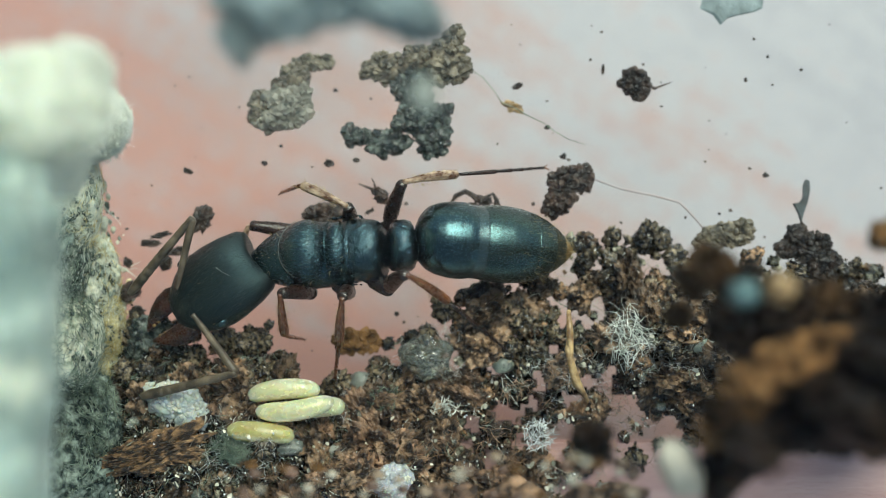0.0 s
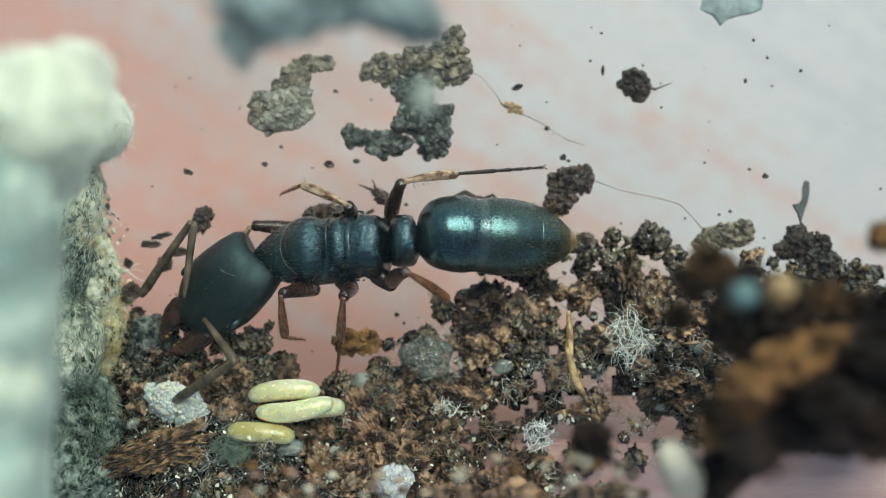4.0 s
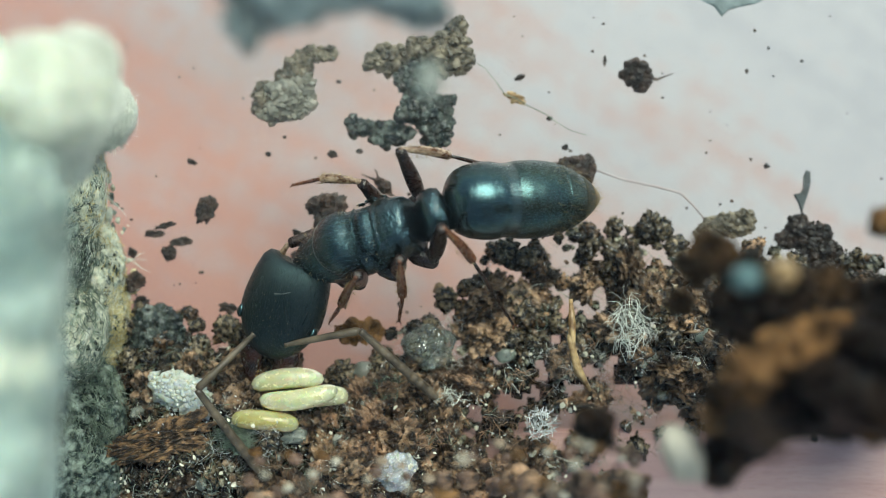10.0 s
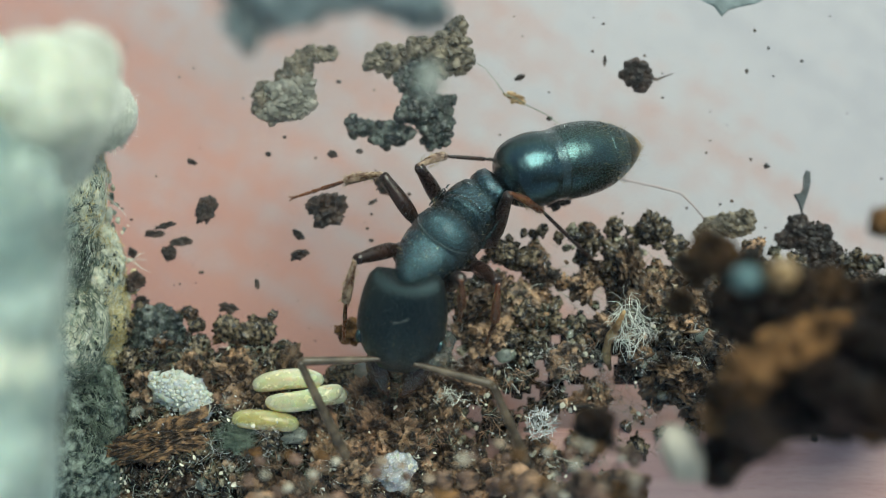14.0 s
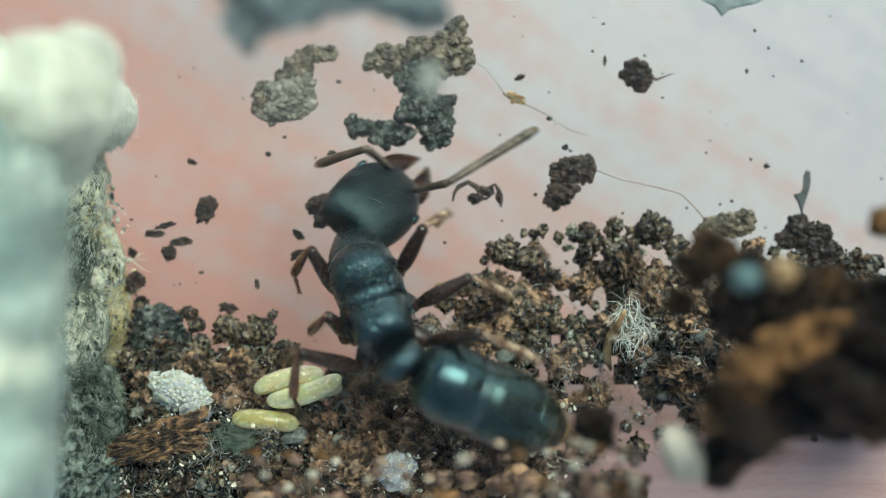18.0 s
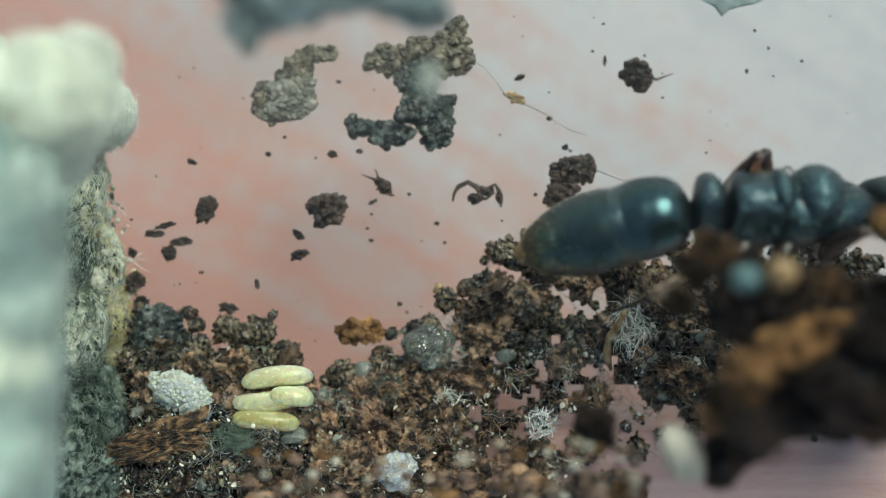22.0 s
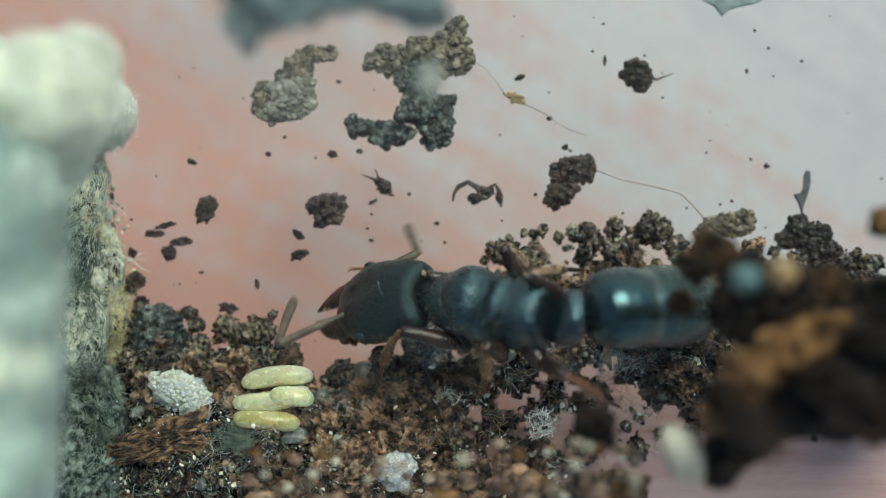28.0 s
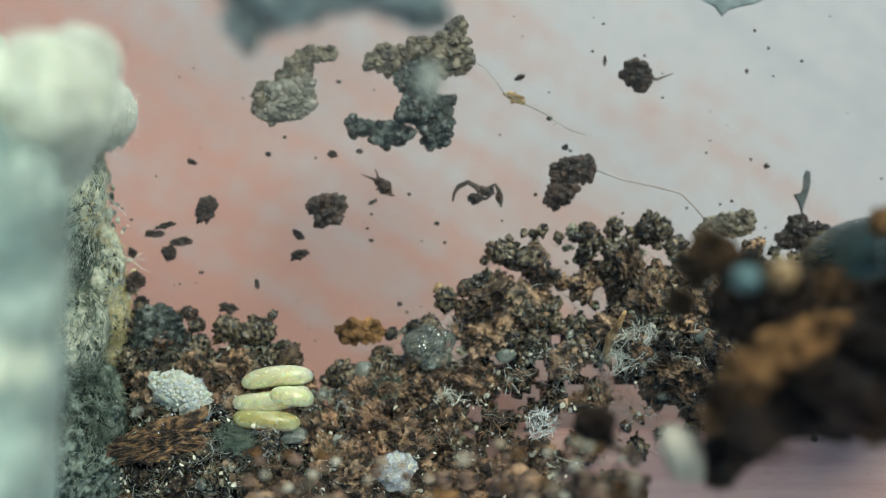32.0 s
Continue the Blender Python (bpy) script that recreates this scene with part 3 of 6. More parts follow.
part("pale_fibres", shreds(900, 72, (0.12, 0.5), 0.005, lambda d, u, v, r: d > 30 and (v > 590 or r.random() < 0.1)), FIBRE, heap)["kind"] = "stuff"

part("brown_fibres", shreds(2600, 74, (0.12, 0.6), 0.007, lambda d, u, v, r: d > 25 and max(upper(u, v), 0.8 * damp(u, v)) < r.random() and patch(u, v) > -0.12), HUSK_FIBRE, heap, "tangle of fine brown root fibres")["kind"] = "stuff"
part("mould_threads", shreds(1500, 73, (0.1, 0.45), 0.0045, lambda d, u, v, r: d > 10 and min((u - a) ** 2 / b + (v - c) ** 2 / e for a, c, b, e in ((690, 690, 9000, 2500), (775, 610, 5000, 4000), (420, 770, 8000, 4000), (1180, 610, 6000, 3000), (1010, 650, 5000, 2000))) < 1), MINERAL, heap, "bright threads of mould")["kind"] = "stuff"


# ---- loose crumbs and clods on the floor ----
def crumb(u, v, w, h, seed, label="small dark crumb of soil on the pink floor", mat=None, turn=0, sub=3, group="soil crumbs", name="soil_crumb", tall=0.6):
    x, y = plan(u, v)
    a, b = w * 0.0075, h * 0.0075
    c = min(a, b) * tall
    return solid(name, lump(seed, (a, b, c), 4 if max(w, h) > 14 else 2, 0.6, 1.9, 0.4, 0.1), mat or SOIL_PIECE, label, "soil crumb", group, at=(x, y, c * 0.62), turn=(0, 0, turn), smooth=False)


random.seed(5)
NEAR_CRUMBS = [(579, 370, 68, 50, 10), (366, 373, 30, 44, -30), (475, 273, 11, 9, 0), (588, 273, 15, 12, 0), (636, 268, 13, 9, 0), (340, 287, 16, 8, -20), (527, 415, 22, 12, -40), (530, 451, 30, 16, 20), (405, 545, 28, 16, -10), (300, 448, 22, 24, 40), (322, 428, 34, 15, 10), (275, 414, 30, 12, 0), (292, 400, 34, 9, 15), (660, 358, 16, 6, 30), (234, 448, 14, 16, 0)]
FAR_CRUMBS = [(250, 535, 24, 20, 20), (920, 138, 18, 9, 20), (972, 210, 10, 8, 0), (1356, 295, 12, 9, 0), (707, 538, 10, 9, 0), (773, 396, 9, 8, 0), (504, 243, 7, 6, 0), (657, 426, 8, 7, 0), (1321, 126, 6, 8, 0), (1070, 108, 5, 16, 0), (1000, 262, 12, 10, 0), (455, 503, 8, 16, 10), (600, 145, 8, 7, 0), (1360, 86, 5, 5, 0), (236, 500, 40, 30, 30)]
for i, (u, v, w, h, a) in enumerate(NEAR_CRUMBS + FAR_CRUMBS):
    crumb(u, v, w, h, 100 + i, turn=a)


NUBS = [lump(700 + i, sub=2, rough=0.45, freq=1.7, fine=0.3) for i in range(8)]


def caked(pieces, cx, cy, seed):
    """Small crumbs caked together over a core."""
    rng = random.Random(seed)
    shapes = []
    for i, (u, v, w, h) in enumerate(pieces):
        x, y = plan(u, v)
        a, q = w * 0.0075, h * 0.0075
        t = min(a, q) * 0.62
        sv, sf = lump(u * 0.37 + i, (a * 0.86, q * 0.86, t), 4, 0.45, 1.8, 0.25, 0.08)
        shapes.append((sv + np.array((x - cx, y - cy, t * 0.6)), sf))
        for k in range(int(60 + a * q * 170)):
            d = Vector((rng.gauss(0, 1), rng.gauss(0, 1), abs(rng.gauss(0, 1)))).normalized()
            s = 0.022 + 0.12 * rng.random() ** 2.5
            sv, sf = NUBS[rng.randrange(8)]
            r = rng.uniform(0.82, 1.0)
            shapes.append(((sv @ np.array(turned(rng)).T) * s + np.array((x - cx + d.x * a * r, y - cy + d.y * q * r, max(t * 0.6 + d.z * t * r, s * 0.6))), sf))
    return join(shapes)


def clod(name, label, pieces, mat, group=""):
    """One clod of soil caked together from several lumps."""
    cx, cy = plan(pieces[0][0], pieces[0][1])
    return solid(name, caked(pieces, cx, cy, int(pieces[0][0])), mat, label, "soil clod", group, at=(cx, cy, 0), smooth=False)


small = clod("soil_clod", "grey-brown crumbly soil clod stuck to the pink floor", [(562, 97, 80, 28), (530, 122, 56, 50), (470, 178, 46, 60), (505, 140, 30, 30)], SOIL_GREY, "caked clods")
part("film", caked([(512, 178, 96, 74), (535, 158, 54, 60), (490, 200, 70, 40)], *plan(562, 97), 4), CLOD_FILM, small, "pale translucent damp film", smooth=False)
large = clod("soil_clod", "large grey-brown crumbly clod with a dark lower end", [(690, 108, 85, 52), (795, 100, 90, 84), (755, 88, 70, 46), (808, 55, 35, 45), (660, 112, 30, 24)], SOIL_GREY, "caked clods")
part("dark_end", caked([(735, 140, 76, 64), (745, 195, 90, 75), (770, 235, 60, 60), (690, 238, 85, 45), (640, 228, 48, 30), (622, 214, 20, 16), (790, 180, 30, 24), (782, 212, 40, 50)], *plan(690, 108), 9), SOIL_DAMP, large, "damp dark grey lower end", smooth=False)
clod("soil_clod", "brown crumbly chip of soil on the pale floor", [(1010, 305, 75, 50), (995, 335, 50, 50), (985, 355, 40, 24), (1030, 292, 40, 30)], SOIL_PIECE, "caked clods")
clod("soil_clod", "dark ragged lump of soil beside the heap", [(1430, 420, 70, 60), (1455, 455, 60, 70), (1470, 485, 40, 35), (1395, 425, 50, 22), (1410, 398, 40, 30)], SOIL_PIECE, "caked clods")
clod("soil_clod", "greenish crumbly soil clod at the heap's edge", [(1285, 400, 90, 40), (1255, 412, 50, 36), (1315, 388, 40, 30)], SOIL_GREY, "caked clods")
clod("soil_clod", "round clod of dark granules near the plug", [(280, 575, 90, 70), (260, 595, 60, 50), (305, 590, 50, 60)], SOIL_DAMP, "caked clods")
clod("soil_clod", "brown crumb with an amber rim on the floor", [(640, 586, 80, 42), (620, 592, 40, 30)], SOIL_BROWN, "caked clods")


# fine dust on the glass floor
rng = random.Random(77)
dust = []
while len(dust) < 90:
    u, v = rng.uniform(200, 1560), rng.uniform(20, 640)
    if depth_in(u, v) > -4:
        continue
    x, y = plan(u, v)
    q = rng.uniform(0.012, 0.05) * (1 if rng.random() < 0.9 else 1.8)
    dust.append((NUBS[rng.randrange(8)][0] @ np.array(turned(rng)).T * np.array((q, q * rng.uniform(0.5, 1), q * 0.5)) + np.array((x, y, q * 0.3)), NUBS[0][1]))
solid("dust_specks", join(dust), SOIL_PIECE, "fine dark dust strewn over the glass floor", "dust", kind="stuff", smooth=False)


def filament(name, points, thick, mat, label, category, z=0.1, group=""):
    pts = [(*plan(u, v), z) for u, v in points]
    c = pts[0]
    n = len(pts)
    shape = tube([(p[0] - c[0], p[1] - c[1], p[2] + 0.05 * math.sin(i * 2.1)) for i, p in enumerate(pts)], [thick * (0.6 + 0.4 * math.sin(math.pi * (i + 0.5) / n)) for i in range(n)], 5)
    return solid(name, shape, mat, label, category, group, at=(c[0], c[1], 0))


filament("rootlet", [(838, 110), (858, 122), (880, 148), (893, 168), (912, 175), (935, 188), (965, 203), (985, 218), (1010, 232), (1040, 241)], 0.013, GREEN_FIBRE,
         "thin pale rootlet trailing from the large clod", "rootlet")
crumb(912, 174, 34, 16, 301, "pale swelling on the thin rootlet", STRAW, -25, name="root_nodule", group="root bits")
spiky = clod("soil_crumb", "dark spiky crumb with a thin filament on the pale floor", [(1128, 134, 46, 50), (1120, 120, 24, 24), (1138, 148, 26, 28), (1108, 133, 20, 8)], SOIL_PIECE, "soil crumbs")
part("filament", tube([(0.2, -0.05, 0.1), (0.5, -0.12, 0.12), (0.7, -0.04, 0.1), (0.95, 0.05, 0.08)], [0.05, 0.04, 0.025, 0.01], 5), SOIL_PIECE, spiky)


def shard(name, outline, thick, mat, label, category, z=0.04, group="", bend=0.0):
    """A flat chip with a given outline on the plan, its rim rounded off."""
    c = np.array(plan(*outline[0]))
    pts = [np.array(plan(*p)) - c for p in outline]
    mid = sum(pts) / len(pts)
    vs, n = [], len(pts)
    for k, h in ((0.9, 0.0), (1.0, thick * 0.5), (0.86, thick)):
        vs += [(*(mid + (p - mid) * k), h + bend * float(p[1])) for p in pts]
    fs = [tuple(range(n - 1, -1, -1)), tuple(range(2 * n, 3 * n))]
    for r in (0, 1):
        fs += [(r * n + i, r * n + (i + 1) % n, (r + 1) * n + (i + 1) % n, (r + 1) * n + i) for i in range(n)]
    return solid(name, (np.array(vs), fs), mat, label, category, group, at=(c[0], c[1], z), smooth=False)


def ragged(name, label, lumps, arms, category, group="root bits"):
    """A ragged scrap: small lumps with thin arms."""
    c = plan(*lumps[0][:2])
    shapes = []
    for i, (u, v, w, h) in enumerate(lumps):
        x, y = plan(u, v)
        sv, sf = lump(u * 0.7 + i, (w * 0.0075, h * 0.0075, min(w, h) * 0.006), 3, 0.6, 2.0, 0.4, 0.15)
        shapes.append((sv + np.array((x - c[0], y - c[1], min(w, h) * 0.005)), sf))
    for points in arms:
        pts = [(*(np.array(plan(u, v)) - c), 0.07) for u, v, _ in points]
        shapes.append(tube(pts, [q * 0.0075 for _, _, q in points], 6))
    return solid(name, join(shapes), SOIL_PIECE, label, category, group, at=(c[0], c[1], 0), smooth=False)


ragged("curled_rootlet", "black curled scrap of root on the floor", [(841, 352, 24, 20), (862, 341, 22, 16), (852, 336, 16, 14), (884, 350, 13, 20)],
       [[(801, 357, 4), (804, 342, 6), (811, 331, 9), (828, 323, 9), (843, 331, 10), (850, 340, 10)], [(856, 338, 9), (868, 332, 8), (876, 327, 6), (883, 338, 8), (887, 352, 7), (886, 367, 4)], [(846, 350, 8), (860, 352, 6), (868, 345, 5)]], "rootlet")
shard("dark_splinter", [(1417, 381), (1411, 362), (1402, 345), (1414, 343), (1420, 333), (1420, 312), (1424, 302), (1432, 304), (1433, 322), (1429, 342), (1422, 362)], 0.09, SPLINTER, "black pointed splinter standing by the lump", "splinter", 0.05, "root bits")
ragged("dark_splinter", "small dark frayed splinter on the pink floor", [(680, 331, 22, 24), (672, 322, 16, 16), (687, 340, 14, 10)],
       [[(676, 322, 7), (660, 317, 5), (640, 309, 2)], [(670, 318, 6), (668, 308, 3), (664, 300, 2)], [(682, 340, 7), (692, 346, 5), (699, 346, 3)]], "splinter")
filament("faint_root", [(1050, 300), (1100, 318), (1160, 330), (1205, 342), (1230, 368), (1250, 392)], 0.03, material("pink-brown root", (0.36, 0.29, 0.28), (0.42, 0.36, 0.36), 0.5), "faint pinkish root lying on the floor", "rootlet", 0.04, "root bits")
x, y = plan(777, 513)
solid("amber_grain", lump(41, (0.16, 0.17, 0.1), 2), STRAW, "tiny orange grain on the pink floor", "grain", at=(x, y, 0.08))
shard("soil_flake", [(1276, 31), (1263, 13), (1240, 2), (1246, -22), (1300, -40), (1352, -18), (1350, 1), (1336, 8), (1310, 13), (1288, 19)], 0.05, SMEAR,
      "thin blue-grey flake stuck on the pale floor", "soil flake", 0.03)

# wood husk: a bundle of splintered strips
husk = thing("wood_husk", "splintered red-brown wood husk lying on the soil", "wood chip", x=plan(274, 782, 1.2)[0], y=plan(274, 782, 1.2)[1], z=1.3, turn=16)
core = lump(58, (1.3, 0.4, 0.26), 5, 0.6, 1.9, 0.45, 0.3)
core[0][:, 1] *= 1 + 0.22 * core[0][:, 0]
part("bark_core", core, HUSK, husk, "mottled crumbling bark", smooth=False)
rng = random.Random(8)
for i in range(26):
    n, w = rng.uniform(0.3, 1.0), rng.uniform(0.02, 0.055)
    cx, cy = rng.uniform(-0.95, 0.85), rng.uniform(-0.36, 0.33)
    pts = [(cx + n * s, cy + rng.uniform(-0.07, 0.07), 0.2 + rng.uniform(0, 0.12) - 0.12 * abs(s)) for s in (-0.5, -0.2, 0.1, 0.3, 0.5)]
    part("splinter", tube(pts, [w * q for q in (0.3, 1, 0.9, 1, 0.4)], 5), HUSK, husk, smooth=False)

# brood: four larvae, a clump of eggs
def larva_shape(n, r, bend, seed):
    rings = []
    k = 66
    for i in range(k + 1):
        s = i / k
        q = (max(1 - abs(2 * s - 1) ** 5.0, 0)) ** 0.5 * r * (0.9 + 0.1 * math.sin(s * 3.1)) * (1 - 0.008 * (0.5 + 0.5 * math.cos(s * 2 * math.pi * 11)) ** 2)
        q = max(q, 0.02)
        rings.append((-n / 2 + n * s, q, q + 0.1 * math.sin(math.pi * s), -q + 0.1 * math.sin(math.pi * s), bend * math.sin(math.pi * s)))
    return loft(rings, 18)


LARVAE = []
for n, r, bend, label in ((1.85, 0.265, 0.10, "pale yellow larva with a glossy skin in the brood pile"), (2.0, 0.265, -0.1, "plump cream-yellow larva lying across another"),
                          (1.72, 0.265, 0.04, "yellow larva lying apart from the brood pile"), (1.15, 0.255, 0.05, "short cream larva in the brood pile")):
    g = tagged(new("larva", mesh_of("larva", *larva_shape(n, r, bend, 1), LARVA_DEEP if "apart" in label else LARVA)), label, "larva", "ant brood")
    part("head_tip", (BALLS[2][0] * np.array((0.05, 0.08, 0.08)) + np.array((-n / 2 + 0.07, 0, 0.02)), BALLS[2][1]), STRAW, g)
    for k in range(3):
        a = n * (0.17 * k - 0.15)
        part("speck", (BALLS[1][0] * 0.013 + np.array((a, bend * 0.9 - 0.09 * k, r * 0.96 + 0.06)), BALLS[1][1]), SOIL_PIECE, g)
    LARVAE.append(g)
solid("dim_grain", lump(77, (0.6, 0.22, 0.2), 3, 0.3), GREY_GRAIN, "dim greyish lump under the lowest larva", "pebble", at=(*plan(505, 772, 1.2), 1.2))
eggs = thing("egg_clump", "clump of translucent whitish ant eggs", "eggs", x=plan(322, 697, 1.2)[0], y=plan(322, 697, 1.2)[1], z=0.95)
rng = random.Random(3)
egg_mesh = mesh_of("egg", *lump(9, (0.115, 0.065, 0.065), 3, 0.1), EGG)
part("egg_mass", join([(lump(31, (0.64, 0.43, 0.24), 4, 0.3, 2.0, 0.2)[0] + np.array((-0.1, 0.08, 0.25)), BALLS[4][1]), (lump(32, (0.42, 0.36, 0.24), 4, 0.3, 2.0, 0.2)[0] + np.array((0.4, -0.3, 0.2)), BALLS[4][1])]), EGG, eggs, "fused mass of eggs")
for i in range(230):
    a, r = rng.uniform(0, 6.28), rng.random() ** 0.5
    part("egg", egg_mesh, EGG, eggs, m=pose((math.cos(a) * r * 0.86) * MM, (math.sin(a) * r * 0.52 - 0.3 * math.cos(a) * r) * MM, (0.18 + 0.33 * (1 - r * r)) * MM, rng.uniform(0, 360), rng.uniform(0, 360), rng.uniform(0, 360)))

# mineral grains
solid("quartz_pebble", lump(15, (0.5, 0.46, 0.42), 4, 0.3, 1.5, 0.14, 0.05), CRYSTAL, "milky white rough quartz pebble on the soil", "pebble", "pale pebbles", at=(*plan(703, 832, 1.7), 1.7), turn=(0, 0, 20), smooth=False)
solid("grey_pebble", lump(16, (0.66, 0.56, 0.42), 5, 0.28, 1.5, 0.1, 0.03), BEAD, "round greenish-grey translucent grain at the heap's edge", "pebble", "pale pebbles", at=(*plan(760, 612, 0.5), 0.5))
for i, (u, v, w, h) in enumerate([(643, 742, 44, 38), (645, 655, 40, 30), (895, 630, 36, 24), (570, 700, 26, 20), (365, 855, 30, 22), (620, 690, 40, 26), (735, 760, 24, 20), (845, 805, 26, 22), (1070, 848, 30, 30), (1260, 600, 44, 30)]):
    x, y = plan(u, v)
    x, y = plan(u, v, ground(x, y) + 0.2)
    solid("grey_pebble", lump(80 + i, (w * 0.0075, h * 0.0075, h * 0.0065), 3, 0.35, 1.6, 0.12), GREY_GRAIN, "small grey-white grain among the soil", "pebble", "pale pebbles", at=(x, y, ground(x, y) + 0.2))

# straw, fluff, foil-bright shreds
STRAW_THING = solid("straw", join([tube([(0, 1.2, 0), (0.03, 0.6, 0.06), (0.05, 0, 0.05), (0.2, -0.6, 0.02), (0.5, -1.1, 0)], [0.05, 0.1, 0.07, 0.12, 0.04], 6),
                                   tube([(0.06, 0.9, 0), (-0.02, 0.2, 0.03), (0.12, -0.5, 0.1), (0.35, -0.9, 0.05)], [0.04, 0.09, 0.08, 0.04], 5)]), STRAW, "bent yellow-brown straw on the soil", "straw")


def tuft(name, label, u, v, count, size, mat, seed, z, thick=0.013, curl=3.5, stay=0.03, lean=None):
    x, y = plan(u, v, z)
    rng = random.Random(seed)
    out = []
    for i in range(count):
        a, r = rng.uniform(0, 6.28), rng.random() ** 0.5
        px, py, pz = math.cos(a) * r * size[0] * 0.5, math.sin(a) * r * size[1] * 0.5, rng.uniform(0, 0.5)
        b, n, bend = rng.uniform(0, 6.28) if lean is None else rng.gauss(lean, 0.85), rng.uniform(0.3, 1.0) * (size[0] + size[1]) * (0.5 if curl > 1 else 0.22), rng.uniform(-curl, curl)
        pts, w = [(px, py, pz)], rng.uniform(-0.5, 0.3)
        for k in range(7):
            a = b + bend * (k / 7) ** 1.5 + 0.1 * curl * math.sin(k * 1.7 + i)
            lx, ly, lz = pts[-1]
            pts.append((lx + math.cos(a) * n / 7 - lx * stay, ly + math.sin(a) * n / 7 - ly * stay, max(lz + w * n / 7, -0.1)))
        ox, oy = sum(p[0] for p in pts) / 8 - px, sum(p[1] for p in pts) / 8 - py
        pts = [(p[0] - ox, p[1] - oy, p[2]) for p in pts]
        out.append(tube(pts, [thick * q for q in (0.5, 0.9, 1, 1, 1, 1, 0.9, 0.5)], 4))
    return solid(name, join(out), mat, label, "fibre tuft", "fibre tufts", at=(x, y, z))


FLUFF = tuft("fibre_tuft", "fluffy tuft of pale curled fibres on the soil", 1110, 575, 95, (0.8, 1.3), FIBRE, 21, 1.7, 0.0065, 3.4, 0.0, 1.5)
tuft("fibre_tuft", "bright silvery shredded tuft on the soil", 957, 748, 110, (0.75, 0.8), SILVER, 22, 2.0, 0.011, 0.12, 0.0, None)
tuft("fibre_tuft", "dark tuft of fine root hairs on the soil", 690, 685, 110, (0.8, 0.5), GREEN_FIBRE, 23, 0.5, 0.01)
tuft("fibre_tuft", "pale straw-coloured fibre tuft on the soil", 790, 700, 50, (0.8, 0.4), FIBRE, 24, 0.7, 0.009)
tuft("fibre_tuft", "green-grey root hairs beside the larvae", 420, 770, 220, (0.9, 0.7), GREEN_FIBRE, 28, 1.2, 0.009)

# ---- cotton plug ----
plug = thing("cotton_plug", "fluffy damp cotton plug with green and yellow stains", "cotton plug")
clumps = []
for u, v, z, ru, rv, rz, mat in (
        (72, 168, 10.6, 122, 100, 1.1, COTTON), (152, 200, 2.2, 78, 62, 1.1, COTTON), (-26, 430, 11.4, 74, 230, 1.2, COTTON_TEAL), (-26, 760, 11.4, 78, 230, 1.2, COTTON_GREEN),
        (132, 330, 1.5, 46, 100, 1.0, STAIN), (172, 480, 0.5, 40, 76, 0.55, STAIN), (182, 560, 0.35, 38, 60, 0.4, OCHRE_STAIN), (122, 430, 1.6, 36, 80, 0.9, TEAL_STAIN),
        (172, 622, 0.35, 34, 40, 0.35, OCHRE_STAIN), (150, 730, 0.8, 62, 90, 0.8, TEAL_STAIN), (130, 590, 1.4, 50, 80, 1.0, STAIN), (120, 830, 1.2, 84, 96, 1.1, TEAL_STAIN),
        (28, 600, 2.5, 58, 300, 1.6, COTTON_GREEN), (48, 300, 2.5, 76, 170, 1.6, COTTON), (-10, 900, 6.0, 90, 160, 2.0, COTTON_GREEN), (-60, 300, 5.5, 110, 260, 4.0, COTTON), (-60, 700, 5.5, 110, 300, 4.0, COTTON_GREEN),
        (96, 262, 9.0, 58, 66, 1.0, COTTON), (28, 330, 10.6, 74, 100, 1.0, COTTON_GREEN), (142, 112, 9.6, 56, 50, 0.9, COTTON), (8, 420, 11.9, 66, 90, 0.6, COTTON_TEAL), (44, 530, 11.9, 50, 84, 0.6, COTTON_GREEN), (24, 640, 12.0, 58, 96, 0.5, COTTON), (18, 770, 12.0, 60, 110, 0.5, COTTON_GREEN), (48, 430, 9.5, 48, 90, 0.6, COTTON_TEAL), (30, 540, 11.0, 46, 70, 0.5, COTTON_TEAL), (44, 650, 11.4, 50, 70, 0.5, COTTON_GREEN), (36, 760, 11.0, 44, 70, 0.5, COTTON_GREEN), (44, 850, 10.5, 54, 70, 0.6, COTTON_GREEN)):
    k = 0.015 * (1 - z / 32.31)
    clumps.append(((*plan(u, v, z), z), (ru * k, rv * k, rz), mat))
for i, (c, r, mat) in enumerate(clumps):
    woolly = mat in (COTTON, COTTON_GREEN, COTTON_TEAL)
    sv, sf = lump(200 + i, r, 5, *((0.2, 2.2, 0.06, 0.02) if woolly and c[2] < 8 else (0.3, 1.5, 0.06, 0.01) if woolly else (0.32, 1.7, 0.16, 0.1)))
    sv = sv + np.array(c)
    sv[:, 2] = np.maximum(sv[:, 2], 0.03)
    part("cotton_clump", (sv, sf), mat, plug, "" if woolly else "stained cotton at the foot of the plug")


